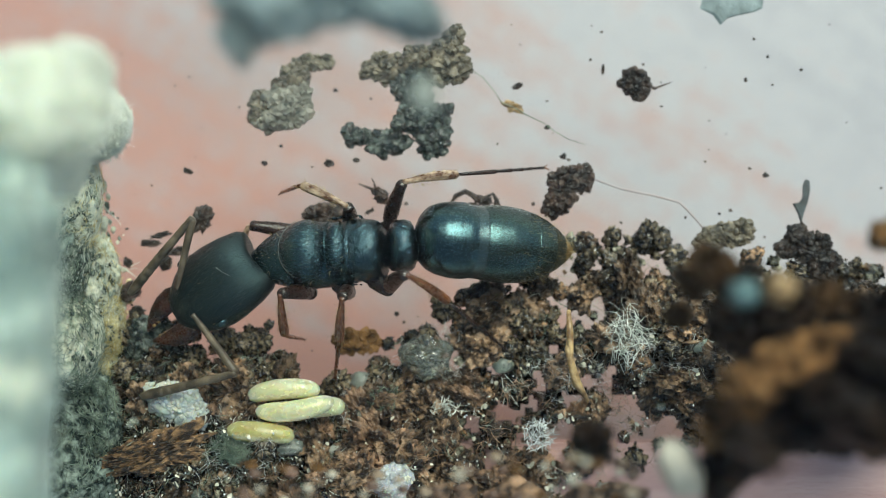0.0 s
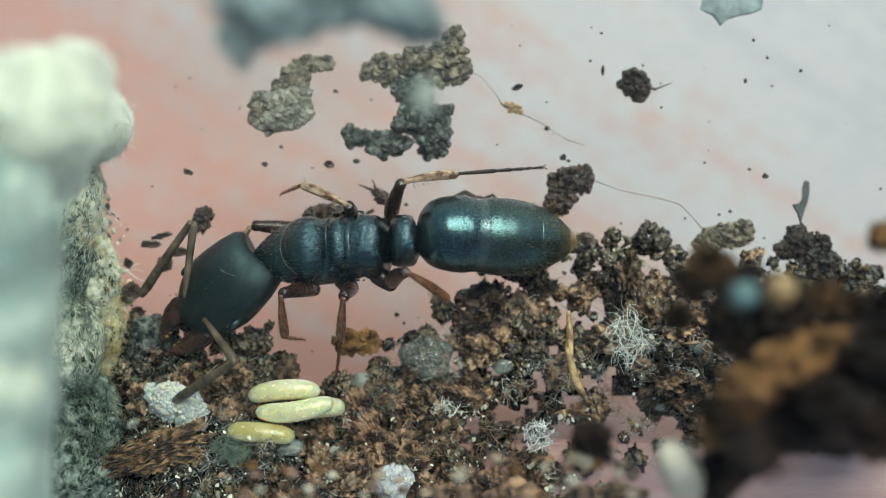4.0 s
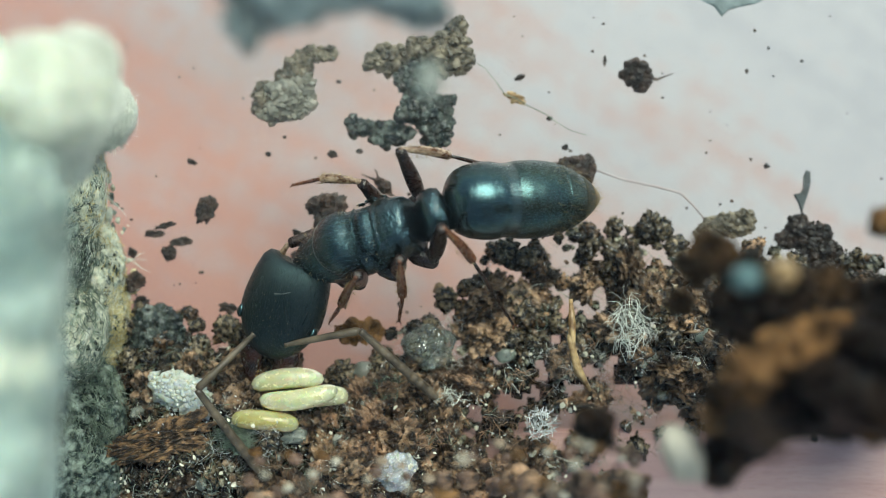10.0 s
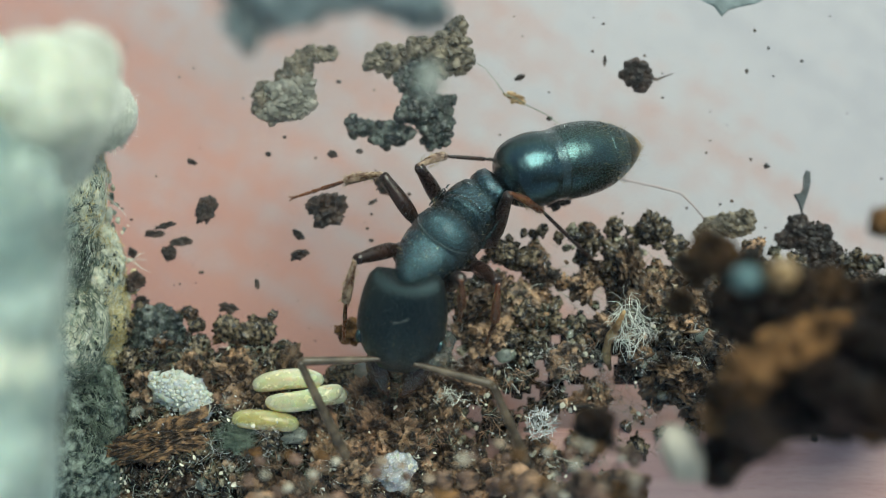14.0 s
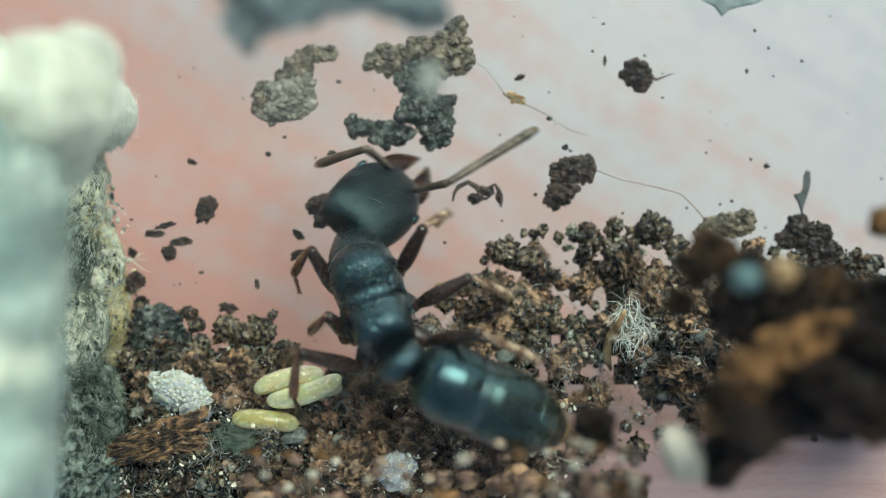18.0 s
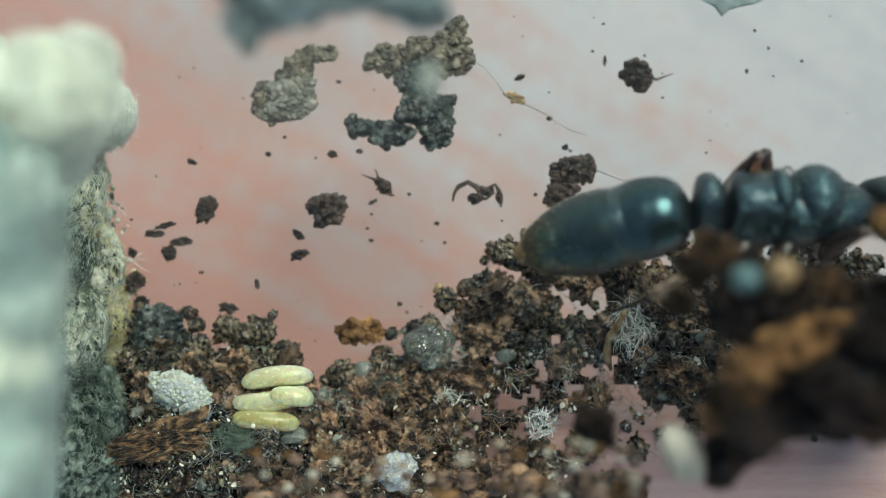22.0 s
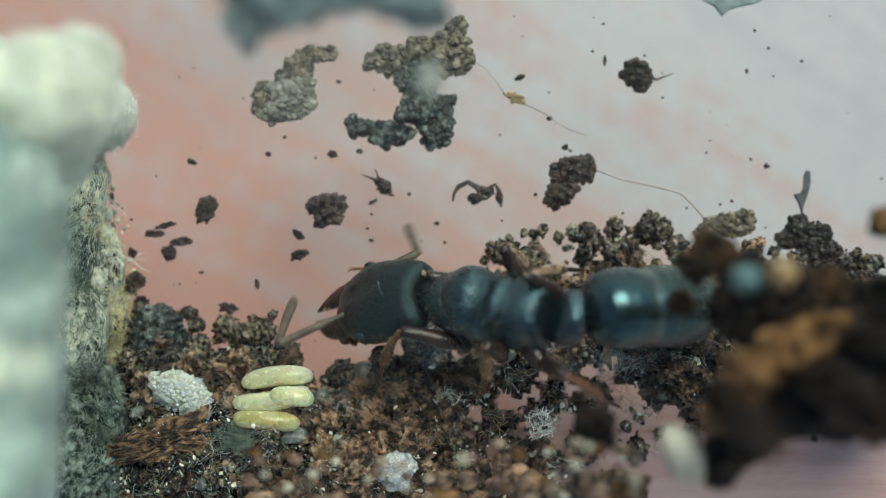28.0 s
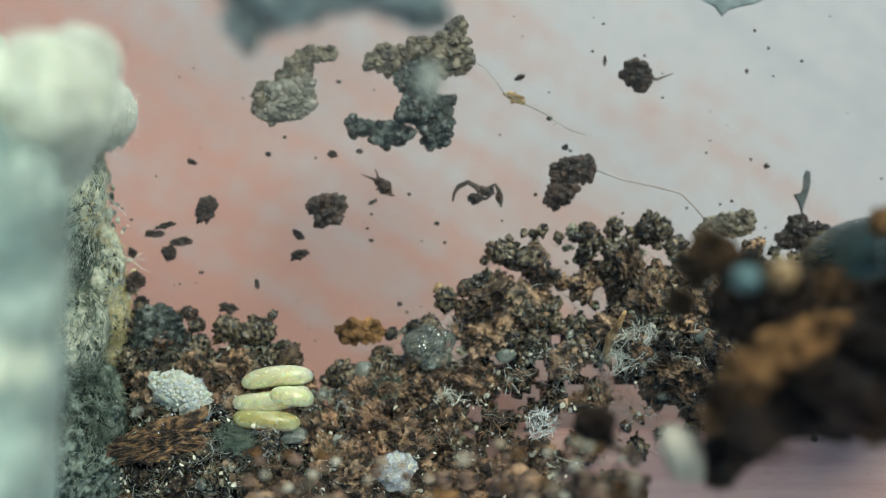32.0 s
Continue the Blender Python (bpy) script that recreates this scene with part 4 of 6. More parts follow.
def wool(count, pick, mat_seed, spread, n, thick):
    r = random.Random(mat_seed)
    out = []
    for i in range(count):
        c, s = clumps[r.choice(pick)][:2]
        d = Vector((r.uniform(-0.2, 1), r.uniform(-1, 1), r.uniform(-0.5, 1))).normalized()
        p = Vector((c[0] + d.x * s[0] * spread, c[1] + d.y * s[1] * spread, max(c[2] + d.z * s[2] * spread, 0.05)))
        side = Vector((r.uniform(-0.6, 0.6), r.uniform(-1, 1), r.uniform(-0.5, 0.5)))
        side = (side - d * side.dot(d) * 0.8).normalized()
        bend = Vector((r.uniform(-1, 1), r.uniform(-1, 1), r.uniform(-1, 1))) * 0.7
        q = r.uniform(*n)
        pts = [p + side * q * t + bend * q * t * t + d * 0.1 for t in (-0.5, -0.2, 0.1, 0.35, 0.5)]
        out.append(tube([(a.x, a.y, max(a.z, 0.03)) for a in pts], [thick * w for w in (0.6, 1, 1, 1, 0.6)], 3))
    return join(out)


def nubs(count, pick, seed, small, large, reach=1.02):
    """Small knots of wool on the lit side of some clumps."""
    rn, out = random.Random(seed), []
    for i in range(count):
        p, s = clumps[rn.choice(pick)][:2]
        d = Vector((rn.uniform(-0.3, 1), rn.uniform(-1, 1), rn.uniform(-0.2, 1))).normalized()
        q = small * (large / small) ** rn.random()
        sv, sf = NUBS[rn.randrange(8)]
        out.append((sv @ np.array(turned(rn)).T * np.array((q, q * rn.uniform(0.6, 1.6), q * 0.8)) + np.array((p[0] + d.x * s[0] * reach, p[1] + d.y * s[1] * reach, max(p[2] + d.z * s[2] * reach, q * 0.5))), sf))
    return join(out)


part("cotton_knots", nubs(200, [0, 1, 1, 13], 81, 0.02, 0.06), COTTON_HAIR, plug, "white cotton knots")["kind"] = "stuff"
part("cream_knots", nubs(140, [4, 4, 5, 10], 82, 0.015, 0.05, 1.03), STAIN, plug, "cream-stained knots")["kind"] = "stuff"
part("ochre_knots", nubs(130, [6, 6, 8, 5], 83, 0.015, 0.055, 1.03), OCHRE_STAIN, plug, "ochre-stained knots")["kind"] = "stuff"
part("algae_knots", nubs(1900, [7, 7, 9, 9, 11, 4, 4, 5, 5, 10, 6], 84, 0.02, 0.07, 1.04), TEAL_STAIN, plug, "dark green algae specks")["kind"] = "stuff"
part("white_fibres", wool(11000, [1, 1, 1, 1, 1, 1, 17, 13, 0, 19], 91, 1.0, (0.15, 0.55), 0.0045), COTTON_WHITE, plug, "loose white cotton fibres")["kind"] = "stuff"
part("near_fibres", wool(3000, [18, 20, 21, 22, 23, 24, 25, 26, 27, 24, 25, 26, 27], 95, 1.12, (0.3, 0.9), 0.012), COTTON_GREEN, plug, "loose cotton fibres close under the glass")["kind"] = "stuff"
part("edge_fibres", wool(4200, [4, 4, 4, 5, 5, 6, 8, 10, 7], 92, 1.03, (0.1, 0.35), 0.004), COTTON_HAIR, plug, "pale fibres at the stained edge")["kind"] = "stuff"
part("yellow_fibres", wool(1100, [4, 5, 6, 6, 8], 94, 1.08, (0.1, 0.4), 0.006), YELLOW_FIBRE, plug, "yellow-stained cotton threads")["kind"] = "stuff"
part("green_fibres", wool(2300, [7, 9, 9, 11, 10], 93, 1.08, (0.1, 0.4), 0.009), GREEN_FIBRE, plug, "green algae threads")["kind"] = "stuff"


def flecks(count, seed, small, large, low, high):
    """Bits of stained wool lying loose on the floor along the plug's edge."""
    rn, out = random.Random(seed), []
    for i in range(count):
        v = rn.uniform(low, high)
        x, y = plan(rn.gauss(np.interp(v, [300, 420, 520, 640, 700], [168, 176, 206, 210, 190]), 17), v + rn.gauss(0, 8))
        q = small * (large / small) ** rn.random()
        sv, sf = NUBS[rn.randrange(8)]
        out.append((sv @ np.array(turned(rn)).T * np.array((q, q * rn.uniform(0.6, 1.8), q * 0.4)) + np.array((x, y, q * 0.3)), sf))
    return join(out)


part("cream_flecks", flecks(420, 85, 0.02, 0.12, 300, 690), STAIN, plug, "loose cream flecks of wool")["kind"] = "stuff"
part("ochre_flecks", flecks(260, 86, 0.02, 0.13, 470, 690), OCHRE_STAIN, plug, "loose ochre flecks of wool")["kind"] = "stuff"
part("algae_flecks", flecks(300, 87, 0.015, 0.07, 330, 690), TEAL_STAIN, plug, "loose dark green flecks")["kind"] = "stuff"
wisp = join([tube([(*plan(u0 + (u1 - u0) * s, v0 + (v1 - v0) * s + w * math.sin(s * 5)), 0.06 + 0.05 * math.sin(s * 7)) for s in (0, 0.2, 0.4, 0.6, 0.8, 1)], [0.006, 0.011, 0.012, 0.012, 0.01, 0.005], 4)
             for u0, v0, u1, v1, w in ((186, 445, 262, 470, 9), (190, 452, 268, 474, -8), (200, 440, 240, 472, 6), (188, 436, 225, 448, -5), (180, 320, 205, 372, 6), (184, 330, 225, 388, 5), (178, 345, 212, 362, -6), (205, 462, 258, 452, 5), (182, 300, 198, 335, 4))])
part("wisps", wisp, COTTON_HAIR, plug, "white wisps trailing on the floor")["kind"] = "stuff"

# ---- soil caked under the glass ----
bank = thing("soil_bank", "dark brown soil caked up to the glass", "soil clod", "soil on the glass", x=6.5, y=-1.5, z=12.9)
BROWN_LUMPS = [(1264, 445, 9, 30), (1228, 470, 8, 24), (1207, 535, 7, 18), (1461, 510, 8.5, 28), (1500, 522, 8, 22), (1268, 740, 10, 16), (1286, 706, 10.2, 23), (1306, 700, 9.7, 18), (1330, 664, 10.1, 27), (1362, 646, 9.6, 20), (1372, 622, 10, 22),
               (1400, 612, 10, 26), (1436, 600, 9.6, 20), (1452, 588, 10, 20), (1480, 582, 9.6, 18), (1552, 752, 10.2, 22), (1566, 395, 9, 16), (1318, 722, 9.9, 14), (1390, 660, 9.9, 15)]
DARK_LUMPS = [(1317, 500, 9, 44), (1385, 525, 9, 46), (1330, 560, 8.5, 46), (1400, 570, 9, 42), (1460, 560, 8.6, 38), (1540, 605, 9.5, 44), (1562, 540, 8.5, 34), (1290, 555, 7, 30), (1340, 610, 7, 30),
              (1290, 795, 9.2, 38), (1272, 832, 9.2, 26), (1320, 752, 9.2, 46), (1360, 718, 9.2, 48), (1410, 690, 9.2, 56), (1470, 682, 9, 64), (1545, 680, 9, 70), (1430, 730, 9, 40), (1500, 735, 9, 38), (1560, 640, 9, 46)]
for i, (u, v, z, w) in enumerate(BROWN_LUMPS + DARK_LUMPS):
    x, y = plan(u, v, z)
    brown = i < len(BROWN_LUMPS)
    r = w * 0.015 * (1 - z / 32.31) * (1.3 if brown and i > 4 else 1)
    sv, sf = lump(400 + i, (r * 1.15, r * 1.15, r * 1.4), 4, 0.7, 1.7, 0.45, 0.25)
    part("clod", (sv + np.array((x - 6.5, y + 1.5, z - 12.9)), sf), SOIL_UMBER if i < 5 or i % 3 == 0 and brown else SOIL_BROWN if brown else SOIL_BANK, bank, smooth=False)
    if z > 8.8 and not brown and i % 3 == 0:
        sv, sf = lump(440 + i, (r * 0.6, r * 0.6, (12.9 - z) * 0.62), 3, 0.4, 1.6, 0.3)
        part("clod", (sv + np.array((x * (1 - (12.9 + z) / 64.6) / (1 - z / 32.31) - 6.5, y * (1 - (12.9 + z) / 64.6) / (1 - z / 32.31) + 1.5, (z - 12.9) * 0.5)), sf), SOIL_BANK, bank, smooth=False)
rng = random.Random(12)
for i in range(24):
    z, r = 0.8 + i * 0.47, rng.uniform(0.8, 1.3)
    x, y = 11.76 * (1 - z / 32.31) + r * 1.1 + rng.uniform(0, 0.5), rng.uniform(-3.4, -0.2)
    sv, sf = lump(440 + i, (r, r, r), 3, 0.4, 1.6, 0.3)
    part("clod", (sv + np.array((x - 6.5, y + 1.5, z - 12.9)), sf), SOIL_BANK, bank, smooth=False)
rng = random.Random(45)
for i in range(190):
    u, v, z = 1130 - 700 * rng.random() ** 1.9, 905 - 120 * rng.random() ** 1.3, rng.uniform(4.0, 9.5)
    w = rng.uniform(6, 19)
    if i >= 140:
        v, z, w = rng.uniform(862, 930) - (u > 780) * 14 + (25 if abs(u - 703) < 70 else 0), rng.uniform(3.5, 6.5), rng.uniform(24, 58)
    x, y = plan(u, v, z)
    k = w * 0.0075 * (1 - z / 32.31)
    solid("glass_crumb", lump(620 + i, (k * 1.3, k, k * 0.8), 3, 0.5, 1.8, 0.3), rng.choice((SOIL_BROWN, RUST_CRUMB, TAN_CRUMB, RUST_CRUMB, TAN_CRUMB, RUST_CRUMB, CREAM) if i < 140 else (SOIL_BROWN, SOIL_MAT, RUST_CRUMB, SOIL_MAT)), "small brown crumb held up in the mould threads under the glass", "soil crumb", "crumbs under the glass", at=(x, y, z))
x, y = plan(1052, 762, 8)
sv, sf = lump(660, (0.42, 0.42, 0.5), 4, 0.5, 1.7, 0.35, 0.2)
part("clod", (sv + np.array((x - 6.5, y + 1.5, 8 - 12.9)), sf), SOIL_BANK, bank, smooth=False)
solid("white_pebble", lump(19, (0.38, 0.6, 0.45), 3, 0.2), CREAM, "white pebble caught in the soil under the glass", "pebble", "pale pebbles", at=(4.55, -3.9, 9.2), turn=(0, 0, 25))
solid("amber_pebble", lump(20, (0.26, 0.26, 0.3), 3, 0.2), STRAW, "yellowish grain caught in the soil under the glass", "pebble", "pale pebbles", at=(5.81, -0.43, 11.5))
solid("teal_pebble", lump(22, (0.27, 0.25, 0.3), 3, 0.2), TEAL_GRAIN, "bluish-green grain caught in the soil under the glass", "pebble", "pale pebbles", at=(5.16, -0.52, 11.5))
# added speck that stands in for a faint patch of haze
solid("pale_speck", lump(23, (0.2, 0.26, 0.06), 3, 0.3), GREY_GRAIN, "pale bluish speck added under the glass as a spot of haze", "dust speck", at=(-0.22, 2.71, 12.96))
smear = thing("soil_smear", "grey-green smear of soil under the glass", "soil clod", "soil on the glass", x=-1.9, y=4, z=13)
for i, (x, y, z, r, h) in enumerate([(-3.3, 3.84, 12.0, 0.38, 0.5), (-2.55, 4.05, 12.3, 0.75, 0.45), (-1.58, 4.28, 12.3, 0.9, 0.4), (-0.75, 4.2, 12.3, 0.75, 0.4), (-0.35, 3.98, 12.3, 0.42, 0.4), (-2.0, 4.9, 12.3, 1.3, 0.6), (-3.0, 4.3, 12.3, 0.6, 0.5)]):
    sv, sf = lump(480 + i, (r, h, 0.8), 3, 0.4, 1.8, 0.2)
    part("clod", (sv + np.array((x + 1.9, y - 4, z - 13)), sf), SMEAR, smear, smooth=False)


# ---- the ant ----
ANT = tagged(new("ant"), "glossy blue-black ant queen with red-brown legs", "ant")
ANT.empty_display_size = 0.001


def dome(c, r, sub=4, flat=0.0):
    """A ball stretched to r about c, its rear flattened by flat."""
    v = BALLS[sub][0].copy()
    v[:, 0] = np.where(v[:, 0] < 0, v[:, 0] * (1 - flat), v[:, 0])
    return v * np.array(r) + np.array(c), BALLS[sub][1]


part("pronotum", loft([(1.86, 0.16, -0.02, -0.36), (1.76, 0.27, 0.08, -0.42), (1.6, 0.4, 0.22, -0.5), (1.38, 0.54, 0.38, -0.58), (1.1, 0.68, 0.53, -0.66), (0.8, 0.78, 0.63, -0.7), (0.5, 0.82, 0.66, -0.72), (0.25, 0.8, 0.62, -0.72), (0.2, 0.7, 0.5, -0.62)], 40), SHELL_FINE, ANT, "finely ridged black front plate")
part("mesopleuron", loft([(0.36, 0.66, 0.4, -0.6), (0.3, 0.8, 0.54, -0.74), (0.1, 0.86, 0.6, -0.8), (-0.2, 0.85, 0.62, -0.84), (-0.5, 0.8, 0.6, -0.82), (-0.58, 0.7, 0.5, -0.74)], 36), SHELL_ROUGH, ANT)
part("scutum", dome((0.2, 0, 0.16), (0.78, 0.83, 0.84), 5, 0.16), SHELL_FINE, ANT, "domed blue-black plate with fine ridges")
RIM = [(0.2 + 0.745 * math.cos(a) * 0.86, 0.79 * math.sin(a), 0.16 + 0.86 * math.sqrt(max(1 - (0.82 * math.cos(a)) ** 2 - (0.92 * math.sin(a)) ** 2, 0.02))) for a in np.linspace(-1.25, 1.25, 17)]
part("suture", tube(RIM, [0.004] + [0.009] * 15 + [0.004], 6), SUTURE, ANT, "thin pale seam in front of the domed plate")
part("suture", tube([(-0.43, y, 0.16 + 0.79 * math.sqrt(max(1 - (y / 0.8) ** 2 * 1.1, 0.02)) - 0.02) for y in np.linspace(-0.6, 0.6, 11)], [0.03] * 11, 6), SHELL, ANT)
part("scutellum", dome((-0.62, 0, 0.44), (0.34, 0.62, 0.44), 4), SHELL_FINE, ANT)
part("metanotum", loft([(-0.8, 0.6, 0.7, 0.0), (-0.86, 0.66, 0.77, 0.0), (-0.96, 0.67, 0.78, 0.0), (-1.02, 0.62, 0.72, 0.0)], 28), SHELL_ROUGH, ANT)
propodeum = loft([(-0.5, 0.7, 0.5, -0.78), (-0.75, 0.76, 0.66, -0.84), (-1.0, 0.74, 0.76, -0.86), (-1.25, 0.73, 0.78, -0.86), (-1.5, 0.7, 0.75, -0.82), (-1.64, 0.65, 0.68, -0.76), (-1.69, 0.55, 0.56, -0.68), (-1.71, 0.36, 0.3, -0.55), (-1.73, 0.16, 0.0, -0.36)], 48, 2.6)
for v in propodeum[0]:
    v += 0.035 * np.array(noise.noise_vector(Vector(v) * 5.5))
part("propodeum", propodeum, SHELL_ROUGH, ANT, "rough black rear plate of the thorax")
rng = random.Random(6)
for s in (1, -1):
    out = []
    for i in range(46):
        p = Vector((rng.uniform(-1.25, -0.45), s * 0.79, rng.uniform(-0.35, 0.42)))
        p.y = s * (0.8 - 0.12 * p.z * p.z - 0.08 * max(-0.9 - p.x, 0))
        a = rng.uniform(0, 6.28)
        q = Vector((math.cos(a), 0, math.sin(a))) * rng.uniform(0.03, 0.09)
        out.append(tube([p - q, p + Vector((0, s * 0.02, 0)), p + q], [0.012, 0.022, 0.012], 5))
    part("wrinkles", join(out), SHELL, ANT, "shiny wrinkles on the flank")["kind"] = "stuff"

head_shape = loft([(-0.02, 0.3, 0.26, -0.32), (-0.05, 0.6, 0.42, -0.44), (0.03, 0.78, 0.52, -0.53), (0.2, 0.92, 0.6, -0.6), (0.5, 1.03, 0.66, -0.65), (0.85, 1.1, 0.69, -0.66), (1.2, 1.1, 0.67, -0.64), (1.5, 1.02, 0.61, -0.59), (1.76, 0.88, 0.52, -0.53), (1.98, 0.7, 0.4, -0.46), (2.16, 0.5, 0.26, -0.36), (2.26, 0.28, 0.13, -0.24)], 48, 2.15)
for v in head_shape[0]:
    v *= (1.08, 0.98, 1.0)
    v[0] -= 0.42 * v[1] ** 2 * max(0, 1 - v[0] / 0.9)
    v[2] -= 0.06 * math.exp(-(v[1] / 0.16) ** 2) * max(0, min(1, (v[0] - 0.9) / 0.5)) * (v[2] > 0)
HEAD = part("head", head_shape, SHELL_HEAD, ANT, "broad finely ridged black head")
for s in (1, -1):
    jaw = loft([(2.1, 0.2, 0.06, -0.25, s * 0.52), (2.3, 0.3, 0.08, -0.3, s * 0.5), (2.6, 0.3, 0.03, -0.3, s * 0.46), (2.9, 0.24, -0.05, -0.28, s * 0.38), (3.12, 0.15, -0.1, -0.25, s * 0.28), (3.3, 0.04, -0.14, -0.2, s * 0.16)], 18)
    part("mandible", jaw, JAW, HEAD, "dark red-brown triangular jaw")
    part("eye", (BALLS[3][0] * np.array((0.19, 0.1, 0.16)) + np.array((1.5, s * 0.97, 0.2)), BALLS[3][1]), SHELL, HEAD, "glossy black eye")
    part("frontal_lobe", loft([(1.3, 0.05, 0.6, 0.5, s * 0.2), (1.65, 0.17, 0.6, 0.4, s * 0.24), (1.98, 0.22, 0.46, 0.3, s * 0.27), (2.14, 0.1, 0.34, 0.28, s * 0.27)], 12), SHELL_HEAD, HEAD)
    for i in range(5):
        part("tooth", (BALLS[1][0] * np.array((0.06, 0.05, 0.05)) + np.array((2.5 + 0.14 * i, s * (0.24 - 0.02 * i), -0.14)), BALLS[1][1]), TIP, HEAD)
part("pale_bristle", tube([(0.62, 0.2, 0.68), (0.72, 0.02, 0.74), (0.78, -0.16, 0.72)], [0.012, 0.012, 0.024], 5), SUTURE, HEAD, "white hair on the crown")
node = loft([(0.1, 0.16, -0.1, -0.34), (0.02, 0.26, 0.05, -0.4), (-0.05, 0.46, 0.45, -0.45), (-0.12, 0.59, 0.74, -0.48), (-0.26, 0.66, 0.9, -0.5), (-0.46, 0.67, 0.93, -0.5), (-0.62, 0.63, 0.84, -0.48), (-0.7, 0.54, 0.66, -0.44), (-0.76, 0.36, 0.3, -0.4), (-0.86, 0.24, 0.0, -0.36)], 40, 2.5)
for v in node[0]:
    v *= (1.0, 0.92, 1.0)
    v += 0.02 * np.array(noise.noise_vector(Vector(v) * 6.5))
PETIOLE = part("petiole", node, SHELL_ROUGH, ANT, "tall shiny black waist node with a bumpy front")


def segment(s0, s1, collar=0.0, n=12):
    """A plate of the abdomen between two stations, with a slightly raised hind edge."""
    rings = []
    for i in range(n + 1):
        x = s0 + (s1 - s0) * i / n
        w = np.interp(x, [0, 0.05, 0.14, 0.3, 0.55, 0.9, 1.2, 1.42, 1.62, 1.9, 2.3, 2.7, 3.05, 3.4, 3.7, 3.95, 4.12, 4.2],
                      [0.22, 0.42, 0.62, 0.79, 0.9, 0.965, 0.97, 0.925, 0.925, 0.975, 0.985, 0.95, 0.87, 0.73, 0.55, 0.35, 0.17, 0.06])
        w -= collar * (i in (0, n))
        rings.append((-x, w, w * 0.95 - 0.03 * x * x / 8, -w * 0.95 - 0.03 * x * x / 8))
    return loft(rings, 48)


GASTER = part("gaster", segment(0, 1.46, 0.02, 26), SHELL, ANT, "glossy black first abdomen plate")
part("collar", segment(1.38, 1.66, 0.0, 6), COLLAR, GASTER, "pale-sheened band between two plates")
part("second_segment", segment(1.57, 3.02, 0.02, 22), SHELL_OLIVE, GASTER, "black plate with an olive bloom")
part("third_segment", segment(2.98, 3.58, 0.015, 10), SHELL_OLIVE, GASTER, "black plate with an olive bloom")
part("fourth_segment", segment(3.53, 3.92, 0.015, 8), SHELL_GOLD, GASTER, "dark plate with golden down")
part("tip_segment", segment(3.88, 4.2, 0.01, 7), TIP, GASTER, "amber abdomen tip")
rng = random.Random(4)
hairs = []
for i in range(380):
    rank = rng.random() < 0.25
    x, a = (rng.choice((3.0, 3.3, 3.56, 3.74, 3.9)) + rng.uniform(-0.03, 0.03) if rank else 4.15 - 1.6 * rng.random() ** 1.5), rng.uniform(0, 6.28)
    w = np.interp(x, [2.5, 2.7, 3.05, 3.4, 3.7, 3.95, 4.12, 4.2], [0.97, 0.95, 0.87, 0.73, 0.55, 0.35, 0.17, 0.06])
    p = Vector((-x, math.cos(a) * w, math.sin(a) * w * 0.95 - 0.03))
    d = Vector((-0.9 if rank else -2.2, math.cos(a), math.sin(a))).normalized() * (rng.uniform(0.1, 0.2) if rank else rng.uniform(0.04, 0.1))
    hairs.append(tube([p, p + d * 0.6, p + d + Vector((-0.03, 0, 0))], [0.0035, 0.003, 0.0015], 3))
for keeper, rings, count in ((ANT, ((-1.6, 0.5, 0.6), (-1.0, 0.7, 0.76), (0.0, 0.84, 0.92), (1.0, 0.7, 0.56), (1.7, 0.35, 0.15)), 70), (HEAD, ((0.1, 0.85, 0.4), (0.8, 1.05, 0.62), (1.5, 1.0, 0.56), (2.1, 0.65, 0.3), (2.3, 0.4, 0.15)), 110)):
    bristles = []
    for i in range(count):
        x, a = rng.uniform(rings[0][0], rings[-1][0]), rng.uniform(0.1, 3.04)
        w, h = (np.interp(x, [q[0] for q in rings], [q[k] for q in rings]) for k in (1, 2))
        p = Vector((x, math.cos(a) * w, math.sin(a) * h))
        d = Vector((rng.uniform(-0.5, 0.9), math.cos(a), math.sin(a))).normalized() * rng.uniform(0.07, 0.16)
        bristles.append(tube([p, p + d * 0.6, p + d], [0.006, 0.004, 0.002], 3))
    part("bristles", join(bristles), HAIR, keeper, "fine pale bristles")["kind"] = "stuff"
part("hairs", join(hairs), HAIR, GASTER, "fine golden hairs")["kind"] = "stuff"

def frame_of(place, forward, up):
    """A pose at place (mm) with +x along forward and +z towards up."""
    f = Vector(forward).normalized()
    u = Vector(up)
    if abs(f.dot(u.normalized())) > 0.98:
        u = Vector((0.3, 0.9, 0.2))
    l = u.cross(f).normalized()
    u = f.cross(l)
    m = Matrix((f, l, u)).transposed().to_4x4()
    m.translation = Vector(place) * MM
    return m


SOCKETS = {"front": (0.85, 0.42, -0.5), "middle": (-0.3, 0.45, -0.6), "hind": (-1.2, 0.42, -0.6)}
HIPS = {"front": (0.42, 0.78, -0.78), "middle": (-0.58, 0.86, -0.8), "hind": (-1.62, 0.86, -0.78)}
SPANS = {"front": (1.65, 1.35, 1.6), "middle": (1.6, 1.4, 1.7), "hind": (2.0, 1.85, 2.5)}
FEELER_SPAN = (1.95, 2.75)
LEGS, FEELERS = {}, {}


